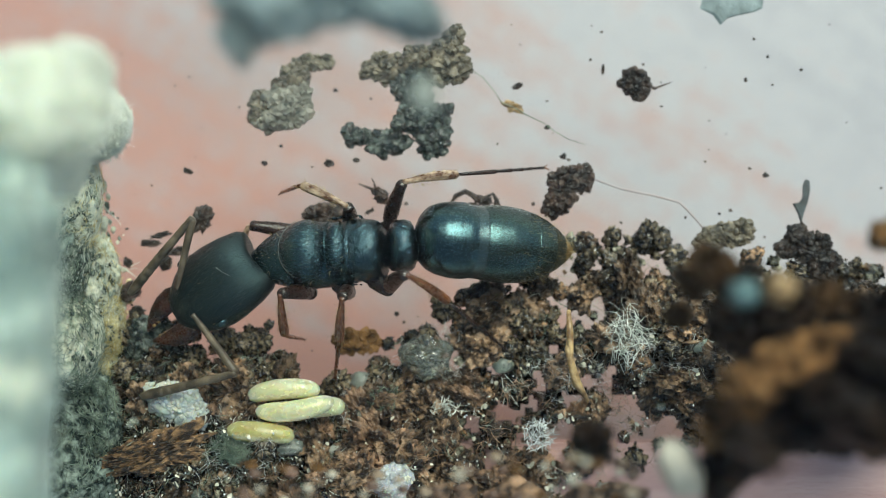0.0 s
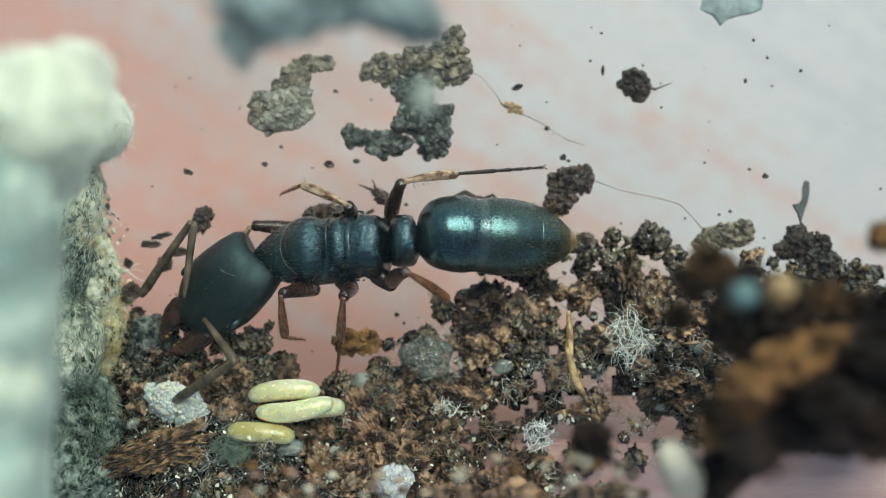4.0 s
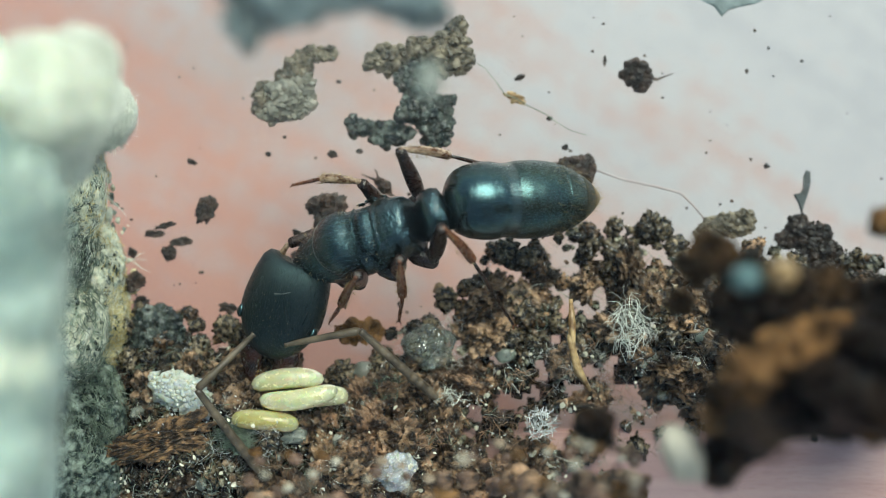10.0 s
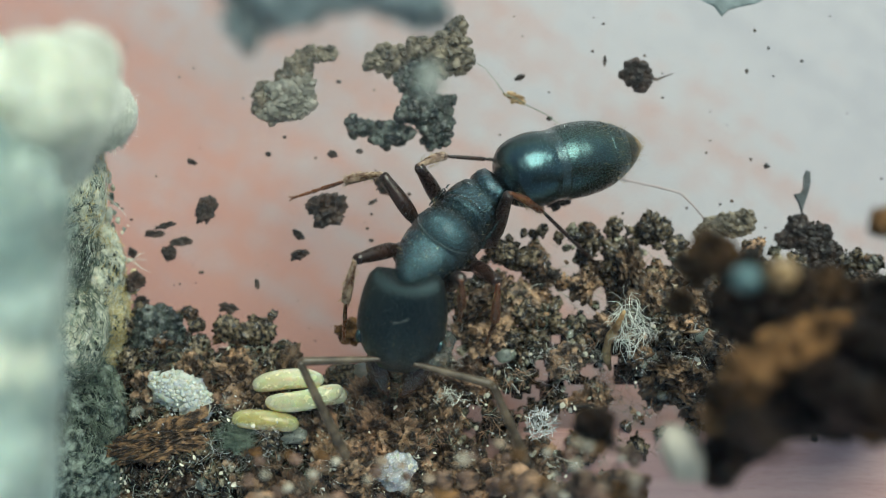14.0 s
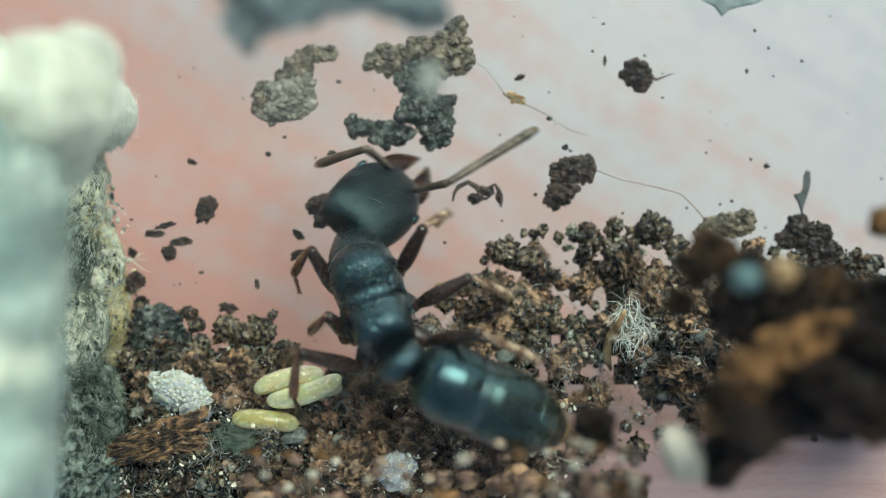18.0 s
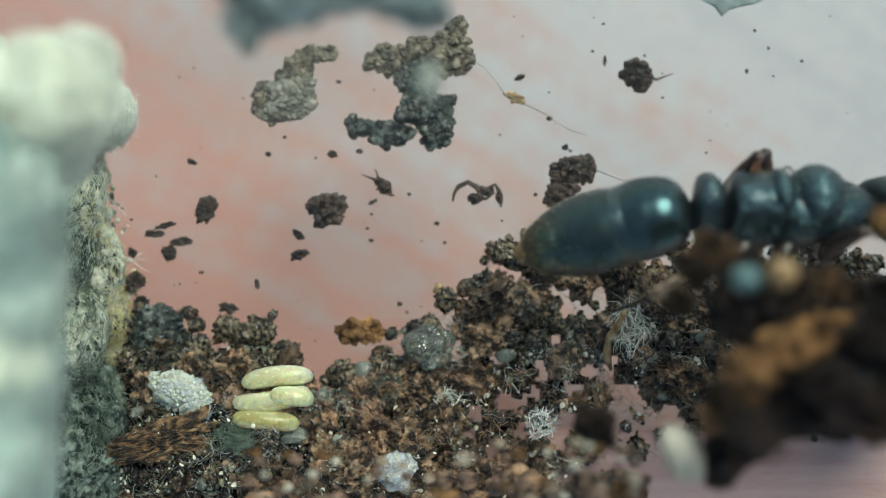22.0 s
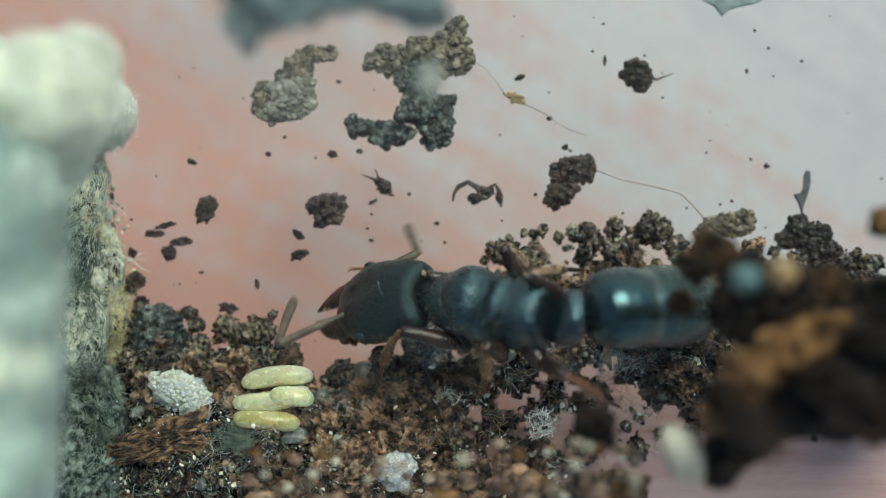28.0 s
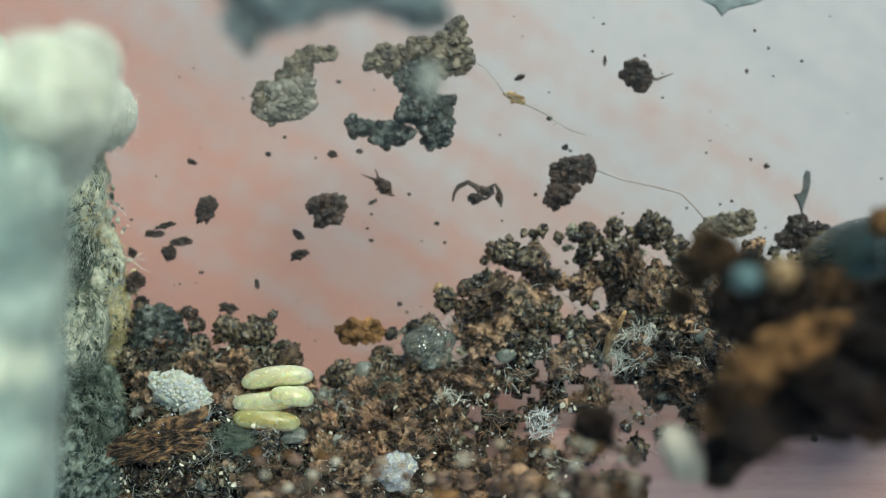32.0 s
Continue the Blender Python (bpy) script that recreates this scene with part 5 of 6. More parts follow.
def limb(n, r, k, club=0.0):
    """A leg piece along +x: narrow at the joint, a swollen shaft (far end fuller with club), a narrow end."""
    rings = []
    for s, w in ((0, 0.4), (0.03, 0.55), (0.1, 0.68 - 0.2 * club), (0.25, 0.95 - 0.32 * club), (0.42, 1.0 - 0.2 * club), (0.6, 0.93), (0.75, 0.82 + 0.2 * club), (0.88, 0.7 + 0.3 * club), (0.95, 0.72 + 0.22 * club), (0.99, 0.55), (1, 0.35)):
        rings.append((n * s, r * w, r * w * 1.1 + 0.04 * n * math.sin(math.pi * s), -r * w * 0.95 + 0.04 * n * math.sin(math.pi * s)))
    return loft(rings, k)


def down(n, r, count, seed):
    """Short bristles along a leg piece."""
    q, out = random.Random(seed), []
    for i in range(count):
        x, a = q.uniform(0.15, 0.97) * n, q.uniform(0, 6.28)
        p = Vector((x, math.cos(a) * r * 0.85, math.sin(a) * r * 0.85))
        d = Vector((0.9, math.cos(a), math.sin(a))).normalized() * q.uniform(0.06, 0.16)
        out.append(tube([p, p + d], [0.007, 0.002], 3))
    return join(out)


def tarsus(n):
    rings, x = [], 0
    for i, share in enumerate((0.46, 0.17, 0.13, 0.1, 0.14)):
        r = 0.064 - 0.005 * i
        rings += [(x, r * 0.6, r * 0.6, -r * 0.6), (x + share * n * 0.25, r * 0.8, r * 0.8, -r * 0.8), (x + share * n * 0.9, r, r, -r)]
        x += share * n
    return loft(rings + [(n, 0.03, 0.03, -0.03)], 8)


for side, s in (("left", 1), ("right", -1)):
    for place in ("front", "middle", "hind"):
        hx, hy, hz = HIPS[place]
        a, b, c = SPANS[place]
        sx, sy, sz = SOCKETS[place]
        way = Vector((hx - sx, s * (hy - sy), hz - sz))
        n = way.length + 0.14
        part("coxa", loft([(-0.12, 0.1, 0.12, -0.12), (0, 0.24, 0.25, -0.25), (n * 0.3, 0.29, 0.29, -0.29), (n * 0.65, 0.23, 0.23, -0.23), (n * 0.92, 0.15, 0.15, -0.15), (n, 0.06, 0.06, -0.06)], 16), LEG_DARK, ANT, m=frame_of((sx, s * sy, sz), way, (0, 0, 1)))
        femur = part("femur", limb(a, 0.2, 14), LEG_DARK, ANT)
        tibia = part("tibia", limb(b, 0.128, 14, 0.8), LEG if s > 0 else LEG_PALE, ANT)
        part("bristles", down(b, 0.125, 90, int(a * 10) + s), HAIR, tibia)["kind"] = "stuff"
        part("spur", tube([(b * 0.95, 0, -0.08), (b * 1.08, 0.05, -0.16), (b * 1.2, 0.06, -0.16)], [0.03, 0.02, 0.006], 4), TIP, tibia, "pale amber spur")
        foot = part("tarsus", tarsus(c), LEG_DARK if place == "hind" else LEG, ANT)
        for q in (1, -1):
            part("claw", tube([(c - 0.03, 0, 0), (c + 0.08, q * 0.06, 0.02), (c + 0.15, q * 0.07, -0.05)], [0.025, 0.018, 0.004], 4), LEG, foot)
        LEGS[side, place] = (femur, tibia, foot)
    scape = part("scape", loft([(0, 0.09, 0.09, -0.09), (0.06, 0.06, 0.06, -0.06), (0.5, 0.085, 0.085, -0.085), (1.4, 0.1, 0.1, -0.1), (1.85, 0.11, 0.11, -0.11), (1.95, 0.07, 0.07, -0.07)], 10), FEELER, ANT)
    rings, x = [], 0
    for i in range(11):
        q = FEELER_SPAN[1] * (0.08 if i < 10 else 0.2)
        r = 0.094 + 0.004 * i
        z = -0.3 * (x / 2.75) ** 2
        rings += [(x, r * 0.9, z + r * 0.9, z - r * 0.9), (x + q * 0.3, r, z + r, z - r), (x + q * 0.85, r * (1 if i < 10 else 0.7), z + r * (1 if i < 10 else 0.7), z - r * (1 if i < 10 else 0.7))]
        x += q
    flagellum = part("flagellum", loft(rings + [(x, 0.03, -0.28, -0.34)], 10), FEELER, ANT, "beaded dull brown feeler end")
    FEELERS[side] = (scape, flagellum)


def bearing(heading, pitch=0):
    h, p = radians(heading), radians(pitch)
    return Vector((math.cos(h) * math.cos(p), math.sin(h) * math.cos(p), math.sin(p)))


def reach(start, x, y, span, rise, least=0.0, level=None):
    """The end of a stiff piece that starts at start, over or towards (x, y), drawn in on the plan for height level."""
    end = start
    for _ in range(4):
        k = 1 if level is None else (32.31 - end.z) / (32.31 - level)
        d = Vector((x * k - start.x, y * k - start.y, 0))
        n = d.length
        if n > span * 0.97:
            d *= span * 0.97 / n
            n = span * 0.97
        end = start + d + Vector((0, 0, math.sqrt(max(span * span - n * n, 0)) * rise))
        if end.z < least:
            end.z = least
    return start + (end - start).normalized() * span


def motions():
    # seconds; middle of the body x, y, z; heading, pitch, lean; head heading, pitch; waist heading; abdomen heading, pitch (mm, degrees)
    course = [
        (0, -3.06, 0.13, 1.50, -175, -11, 19, 215, 0.0, 14, -5, -16),
        (0.5, -3.07, 0.14, 1.50, -175, -6, 19, 215, -1.0, 14, -5, -13),
        (1, -3.08, 0.14, 1.50, -174, -1, 19, 215, -1.9, 15, -4, -9),
        (1.5, -3.06, 0.14, 1.50, -174, -5, 19, 219, -1.3, 15, -4, -10),
        (2, -3.05, 0.14, 1.50, -174, -9, 19, 228, 0.0, 15, -4, -11),
        (2.5, -3.02, 0.12, 1.50, -173, -11, 19, 230, -0.3, 15, -4, -12),
        (3, -2.98, 0.08, 1.50, -173, -12, 19, 232, 0.0, 16, -4, -13),
        (3.5, -3.01, 0.16, 1.50, -174, -12, 19, 223, 0.7, 14, -3, -14),
        (5.5, -2.95, 0.32, 1.50, -173, -10, 19, 228, -1.9, 16, -4, -12),
        (6, -2.76, 0.23, 2.10, -169, -8, 19, 234, -18.0, 21, -4, -15),
        (6.5, -2.84, 0.06, 2.10, -162, -4, 19, 242, -14.2, 27, -2, -9),
        (7, -2.55, 0.13, 2.10, -159, -10, 19, 246, -10.3, 27, -0, -13),
        (8, -2.30, 0.18, 2.10, -162, -17, 19, 247, -5.3, 28, 3, -20),
        (9, -2.27, 0.18, 2.11, -161, -20, 19, 250, 0.0, 28, 3, -19),
        (10, -2.18, 0.14, 2.11, -161, -20, 19, 252, -3.0, 28, 3, -20),
        (11, -2.26, 0.18, 2.10, -163, -18, 19, 248, 0.0, 27, 3, -20),
        (11.5, -2.12, 0.29, 2.10, -163, -17, 16, 246, -4.2, 26, 4, -19),
        (12, -1.55, 0.70, 2.10, -164, -17, 11, 249, -8.5, 27, 4, -20),
        (12.5, -0.92, 0.32, 2.09, -156, 27, 11, 254, -29.5, 35, 12, -8),
        (13, -0.26, 0.35, 2.59, -143, 33, 11, 265, -13.2, 40, 9, -24),
        (13.5, -0.10, 0.30, 2.59, -136, 38, 11, 265, -18.9, 43, 12, -22),
        (14, 0.04, 0.26, 2.59, -132, 42, 11, 263, -24.7, 48, 14, -19),
        (14.5, -0.16, 0.15, 2.59, -141, 37, 11, 242, -24.7, 44, 15, -18),
        (16.5, -1.11, -0.02, 2.01, -165, -22, 20, 215, 0.0, 22, 12, -25),
        (17, -1.48, -0.32, 2.20, -173, 0, 30, 201, -18.9, 24, 24, -23),
        (17.5, -2.08, -0.35, 2.20, 171, -9, 20, 165, -37.3, 6, 5, -5),
        (18, -1.82, -0.87, 3.01, 112, -30, 0, 44, -35.5, -39, -25, -15),
        (18.5, -0.18, 0.79, 3.41, 45, -31, 12, 2, -10.4, -98, -76, 30),
        (19, 0.73, 0.79, 3.40, 32, -18, 25, 4, 0.0, -125, -118, -8),
        (19.5, 1.65, 0.22, 3.61, 16, -29, 38, -20, -27.3, -140, -132, 0),
        (20, 2.34, 0.20, 5.01, 12, -21, 48, -7, -28.2, -150, -148, -16),
        (20.5, 3.01, 0.37, 5.00, 19, -16, 48, 0, -23.1, 215, -146, -23),
        (21, 4.48, 0.49, 5.00, 9, -19, 52, -4, -16.7, 206, -153, -21),
        (21.5, 7.99, 0.91, 5.00, 3, -11, 52, -5, -21.7, 196, -168, -24),
        (22, 8.08, 0.94, 5.00, 0, -3, 52, -2, -17.8, -164, -165, -19),
        (22.5, 8.04, 0.94, 5.00, 2, -10, 45, -2, -21.9, -168, -174, -21),
        (23, 6.99, 0.08, 4.59, -54, 37, 25, -86, -41.8, 154, 165, -40),
        (23.5, 4.75, -0.65, 4.59, -138, 48, 5, 222, -17.7, 70, 83, -50),
        (24, 2.37, -1.50, 4.20, -164, 19, 28, 223, -14.5, 41, 51, -37),
        (24.5, 1.83, -1.90, 4.01, -171, -21, 32, 215, -24.4, 29, 33, -26),
        (25, 1.22, -1.75, 3.90, -167, -13, 32, 212, -27.5, 24, 19, -22),
        (25.5, 1.18, -1.95, 3.90, -175, 0, 32, 215, -32.4, 20, 20, -10),
        (27.5, 0.83, -1.54, 3.60, -181, 0, 30, 205, -3.8, 9, 4, -15),
        (28, 0.93, -1.33, 3.61, 171, -29, 28, 191, -30.8, 4, 1, -28),
        (28.5, 1.06, -0.55, 3.81, 120, -39, 8, 57, -48.3, -37, -31, 50),
        (29, 1.63, 0.87, 3.81, 61, -42, 8, 7, -1.9, -94, -86, 39),
        (29.5, 3.07, 0.54, 4.01, 16, -35, 33, -9, -7.0, -134, -120, 0),
        (30, 4.48, 0.35, 5.01, 4, -20, 48, -19, -25.9, -151, -143, -8),
        (30.5, 8.65, 0.49, 5.00, 0, -11, 52, -2, -18.1, 193, -170, -19),
        (31, 9.78, 0.13, 5.00, 0, -11, 52, -3, -18.2, 192, -173, -21),
        (31.5, 10.54, 0.10, 5.00, 1, -10, 52, -2, -17.7, 192, -173, -24),
        (32, 14.22, -0.11, 5.00, -0, -5, 52, -3, -18.7, 191, -175, -49),
    ]
    # seconds; where the knee and the toe stand, x, y (mm)
    right_front = [
        (0, -5.03, 0.88, -5.16, 0.12), (0.5, -5.03, 0.88, -5.16, 0.12), (1, -5.03, 0.88, -5.16, 0.12), (1.5, -5.03, 0.88, -5.16, 0.12), (2, -5.03, 0.88, -5.16, 0.12),
        (2.5, -5.03, 0.88, -5.16, 0.12), (3, -5.03, 0.88, -5.16, 0.12), (3.5, -5.03, 0.88, -5.16, 0.12), (5.5, -5.01, 0.85, -5.16, 0.19), (6, -4.94, 0.55, -5.53, -1.44),
        (6.5, -5.17, 0.23, -5.74, -1.88), (7, -4.87, 0.08, -5.43, -2.02), (8, -4.71, -0.04, -5.30, -2.05), (9, -4.66, -0.10, -5.30, -2.20), (10, -4.66, -0.10, -5.30, -2.20),
        (11, -4.66, -0.10, -5.30, -2.20), (11.5, -4.66, -0.10, -5.30, -2.20), (12, -3.56, 0.50, -4.64, -0.43), (12.5, -2.86, 0.15, -3.90, -1.17), (13, -2.51, -0.12, -2.94, -1.73),
        (13.5, -2.26, -0.19, -2.82, -2.89), (14, -2.12, -0.26, -2.67, -3.33), (14.5, -2.37, -0.19, -2.82, -1.73), (16.5, -2.70, 0.55, -4.05, 0.17), (17, -3.17, 0.47, -4.56, 0.29),
        (17.5, -2.85, 0.88, -3.37, 1.02), (18, -0.46, 0.53, -0.17, 0.59), (18.5, 2.16, 0.08, 1.93, -0.76), (19, 2.97, -0.19, 2.35, -0.84), (19.5, 3.55, -1.32, 4.87, -3.50),
        (20, 3.98, -0.17, 5.35, 0.13), (20.5, 4.70, 0.13, 6.04, 0.55), (21, 6.07, 0.21, 7.42, 0.60), (21.5, 9.39, 0.28, 10.79, 0.33), (22, 9.46, 0.38, 10.86, 0.47),
        (22.5, 9.29, 0.29, 10.69, 0.30), (23, 7.51, -0.98, 8.65, -1.79), (23.5, 2.26, -0.57, 2.53, -1.35), (24, 0.99, -1.36, -0.33, -2.47), (24.5, 0.34, -1.56, -0.89, -2.76),
        (25, -0.12, -1.57, -1.31, -2.77), (25.5, -0.25, -1.50, -1.45, -2.77), (27.5, -0.87, -0.83, -2.26, -0.95), (28, -0.65, -0.55, -2.05, -0.53), (28.5, 0.93, 1.20, 0.24, 2.41),
        (29, 3.32, 1.20, 3.65, 0.29), (29.5, 5.00, 0.88, 6.22, 1.57), (30, 6.07, -0.26, 7.46, -0.05), (30.5, 9.89, -0.48, 11.28, -0.59), (31, 11.23, -1.04, 12.62, -1.18),
        (31.5, 11.67, -1.11, 13.06, -1.25), (32, 14.33, -1.68, 15.72, -1.83),
    ]
    right_middle = [
        (0, -2.32, 1.29, -4.15, 1.73), (0.5, -2.32, 1.29, -4.15, 1.73), (1, -2.32, 1.29, -4.15, 1.73), (1.5, -2.32, 1.29, -4.15, 1.73), (2, -2.32, 1.29, -4.15, 1.73),
        (2.5, -2.32, 1.29, -4.15, 1.73), (3, -2.32, 1.29, -4.15, 1.73), (3.5, -2.32, 1.29, -4.15, 1.73), (5.5, -2.26, 1.42, -4.19, 1.74), (6, -2.18, 1.61, -4.12, 1.75),
        (6.5, -2.38, 1.66, -4.22, 1.68), (7, -2.13, 1.46, -4.09, 1.70), (8, -2.09, 1.63, -4.12, 1.64), (9, -2.02, 1.63, -4.08, 1.67), (10, -2.02, 1.63, -4.08, 1.67),
        (11, -2.02, 1.63, -4.08, 1.67), (11.5, -2.02, 1.63, -4.08, 1.67), (12, -1.71, 2.33, -4.05, 1.67), (12.5, -1.71, 2.19, -4.08, 1.49), (13, -1.71, 2.08, -4.06, 1.32),
        (13.5, -1.64, 2.01, -4.08, 1.32), (14, -1.60, 1.99, -4.08, 1.32), (14.5, -1.60, 1.99, -4.08, 1.32), (16.5, -1.63, 1.67, -4.13, 1.32), (17, -2.01, 1.62, -4.03, 1.34),
        (17.5, -1.80, 1.41, -2.71, 1.63), (18, 1.10, -0.46, 1.66, -1.42), (18.5, 2.23, -1.40, 2.92, -2.25), (19, 2.70, -1.33, 3.06, -2.39), (19.5, 1.88, -1.59, 2.83, -4.21),
        (20, 1.85, -1.64, 2.16, -2.67), (20.5, 2.87, -1.15, 3.75, -2.46), (21, 4.39, -1.51, 5.45, -3.34), (21.5, 7.30, -0.48, 7.80, -1.98), (22, 7.38, -0.43, 7.92, -1.91),
        (22.5, 7.17, -0.40, 7.63, -1.91), (23, 5.39, -0.29, 4.87, -1.79), (23.5, 3.83, 0.37, 2.29, 0.71), (24, 1.51, 0.08, 1.32, -0.68), (24.5, 1.59, 0.01, 1.33, -0.82),
        (25, 1.40, -0.12, 1.20, -0.54), (25.5, 1.40, -0.12, 1.20, -0.54), (27.5, 1.35, 0.01, 1.21, -0.13), (28, 1.39, 0.08, 1.35, -0.41), (28.5, 3.12, 0.01, 2.18, -1.66),
        (29, 3.92, 0.01, 4.21, -1.10), (29.5, 4.28, -1.04, 4.94, -2.49), (30, 4.07, -1.24, 4.73, -2.67), (30.5, 7.72, -0.99, 8.05, -2.54), (31, 9.04, -1.50, 9.34, -3.05),
        (31.5, 9.49, -1.56, 9.78, -3.12), (32, 12.14, -2.12, 12.42, -3.67),
    ]
    right_hind = [
        (0, -0.95, 1.90, 3.06, 2.42), (0.5, -0.95, 1.90, 3.06, 2.42), (1, -0.95, 1.90, 3.06, 2.42), (1.5, -0.95, 1.90, 3.06, 2.42), (2, -0.95, 1.90, 3.06, 2.42),
        (2.5, -0.95, 1.90, 3.06, 2.42), (3, -0.95, 1.90, 3.06, 2.42), (3.5, -0.95, 1.90, 3.06, 2.42), (5.5, -0.94, 2.02, 3.08, 2.44), (6, -0.99, 2.10, 3.01, 2.42),
        (6.5, -1.26, 2.31, 2.96, 2.43), (7, -1.03, 2.28, 3.11, 2.36), (8, -1.04, 2.43, 2.97, 1.76), (9, -1.07, 2.43, 2.97, 1.76), (10, -1.07, 2.43, 2.97, 1.76),
        (11, -1.07, 2.43, 2.97, 1.76), (11.5, -1.07, 2.43, 2.97, 1.76), (12, -0.93, 2.51, 1.12, 2.38), (12.5, -0.69, 2.26, 1.20, 2.30), (13, -0.54, 2.06, 1.25, 2.27),
        (13.5, -0.57, 2.00, 1.25, 2.22), (14, -0.58, 1.99, 1.25, 2.19), (14.5, -0.54, 1.99, 1.25, 2.19), (16.5, -0.38, 1.73, 1.72, 1.94), (17, -0.22, 1.80, 1.71, 1.93),
        (17.5, 0.27, 1.41, 3.18, 2.22), (18, 0.90, -2.03, 2.53, -2.86), (18.5, -0.19, -1.33, 0.65, -2.25), (19, 0.01, -1.60, 0.08, -5.09), (19.5, 0.21, -1.59, 0.15, -4.91),
        (20, 0.46, -1.51, 0.48, -2.67), (20.5, 0.77, -1.51, 0.75, -2.81), (21, 1.53, -1.51, 1.42, -2.67), (21.5, 5.80, -0.49, 3.80, -1.60), (22, 5.88, -0.47, 3.91, -1.62),
        (22.5, 5.67, -0.36, 3.64, -1.40), (23, 3.96, 1.20, 3.55, -0.94), (23.5, 3.94, 1.36, 3.48, -0.67), (24, 3.01, 0.93, 3.26, -0.54), (24.5, 2.90, 0.14, 3.28, -1.10),
        (25, 2.52, 0.15, 3.01, -1.10), (25.5, 2.52, 0.01, 3.01, -1.10), (27.5, 2.35, -0.32, 4.45, -0.20), (28, 1.95, -0.65, 3.60, -0.55), (28.5, 3.26, -1.65, 5.16, -2.91),
        (29, 2.21, -1.59, 2.51, -3.85), (29.5, 2.16, -1.46, 0.90, -3.36), (30, 2.58, -1.40, 0.71, -2.72), (30.5, 6.23, -0.82, 4.12, -1.69), (31, 7.56, -1.30, 5.43, -2.11),
        (31.5, 8.00, -1.36, 5.87, -2.18), (32, 10.66, -1.90, 8.52, -2.70),
    ]
    left_front = [
        (0, -3.99, -0.87, -3.63, -2.11), (0.5, -3.99, -0.87, -3.63, -2.11), (1, -3.99, -0.87, -3.63, -2.11), (1.5, -3.99, -0.87, -3.63, -2.11), (2, -3.99, -0.87, -3.63, -2.11),
        (2.5, -3.99, -0.87, -3.63, -2.11), (3, -3.99, -0.87, -3.63, -2.11), (3.5, -3.99, -0.87, -3.63, -2.11), (5.5, -3.86, -0.87, -3.59, -2.06), (6, -3.14, -0.93, -3.52, -1.89),
        (6.5, -3.02, -1.07, -3.69, -2.03), (7, -2.48, -0.94, -3.42, -2.02), (8, -2.23, -0.76, -3.46, -2.05), (9, -2.13, -0.69, -3.09, -2.05), (10, -2.13, -0.69, -3.09, -2.05),
        (11, -2.13, -0.69, -3.09, -2.05), (11.5, -2.13, -0.69, -3.09, -2.05), (12, -1.32, -0.41, -1.91, -1.76), (12.5, -0.48, -0.55, -1.09, -1.91), (13, 0.08, -0.68, -0.20, -1.88),
        (13.5, 0.36, -0.72, 0.23, -2.09), (14, 0.43, -0.74, 0.38, -2.17), (14.5, 0.22, -0.81, -0.57, -2.89), (16.5, -0.97, -1.32, -3.24, -3.69), (17, -1.57, -1.45, -5.21, -4.25),
        (17.5, -4.46, -1.45, -5.21, -2.49), (18, -3.21, 0.01, -3.76, -1.13), (18.5, -0.66, 2.36, -0.91, 2.14), (19, 1.52, 2.12, 2.63, 2.97), (19.5, 3.55, 0.81, 4.59, -0.13),
        (20, 4.20, 0.49, 5.45, -0.39), (20.5, 4.96, 0.71, 6.25, 0.01), (21, 6.54, 0.87, 7.87, 0.15), (21.5, 10.47, 1.34, 11.49, 0.28), (22, 10.47, 1.34, 11.49, 0.28),
        (22.5, 10.22, 1.28, 11.22, 0.15), (23, 8.43, 0.21, 9.51, -0.68), (23.5, 4.70, -2.58, 3.94, -3.76), (24, 1.08, -2.64, -0.27, -3.00), (24.5, 0.45, -2.78, -0.93, -2.99),
        (25, -0.04, -2.80, -1.43, -2.97), (25.5, -0.19, -2.70, -1.58, -2.84), (27.5, -0.92, -2.12, -1.32, -3.79), (28, -1.05, -1.92, -1.67, -3.50), (28.5, -1.18, 0.15, -1.73, -0.55),
        (29, 0.41, 1.47, 0.29, 1.27), (29.5, 3.50, 2.18, 3.14, 1.96), (30, 6.16, 1.15, 5.78, 1.02), (30.5, 10.35, 0.90, 11.49, -0.12), (31, 11.87, 0.27, 13.10, -0.79),
        (31.5, 12.25, 0.27, 13.50, -0.79), (32, 14.15, -0.11, 15.65, -1.06),
    ]
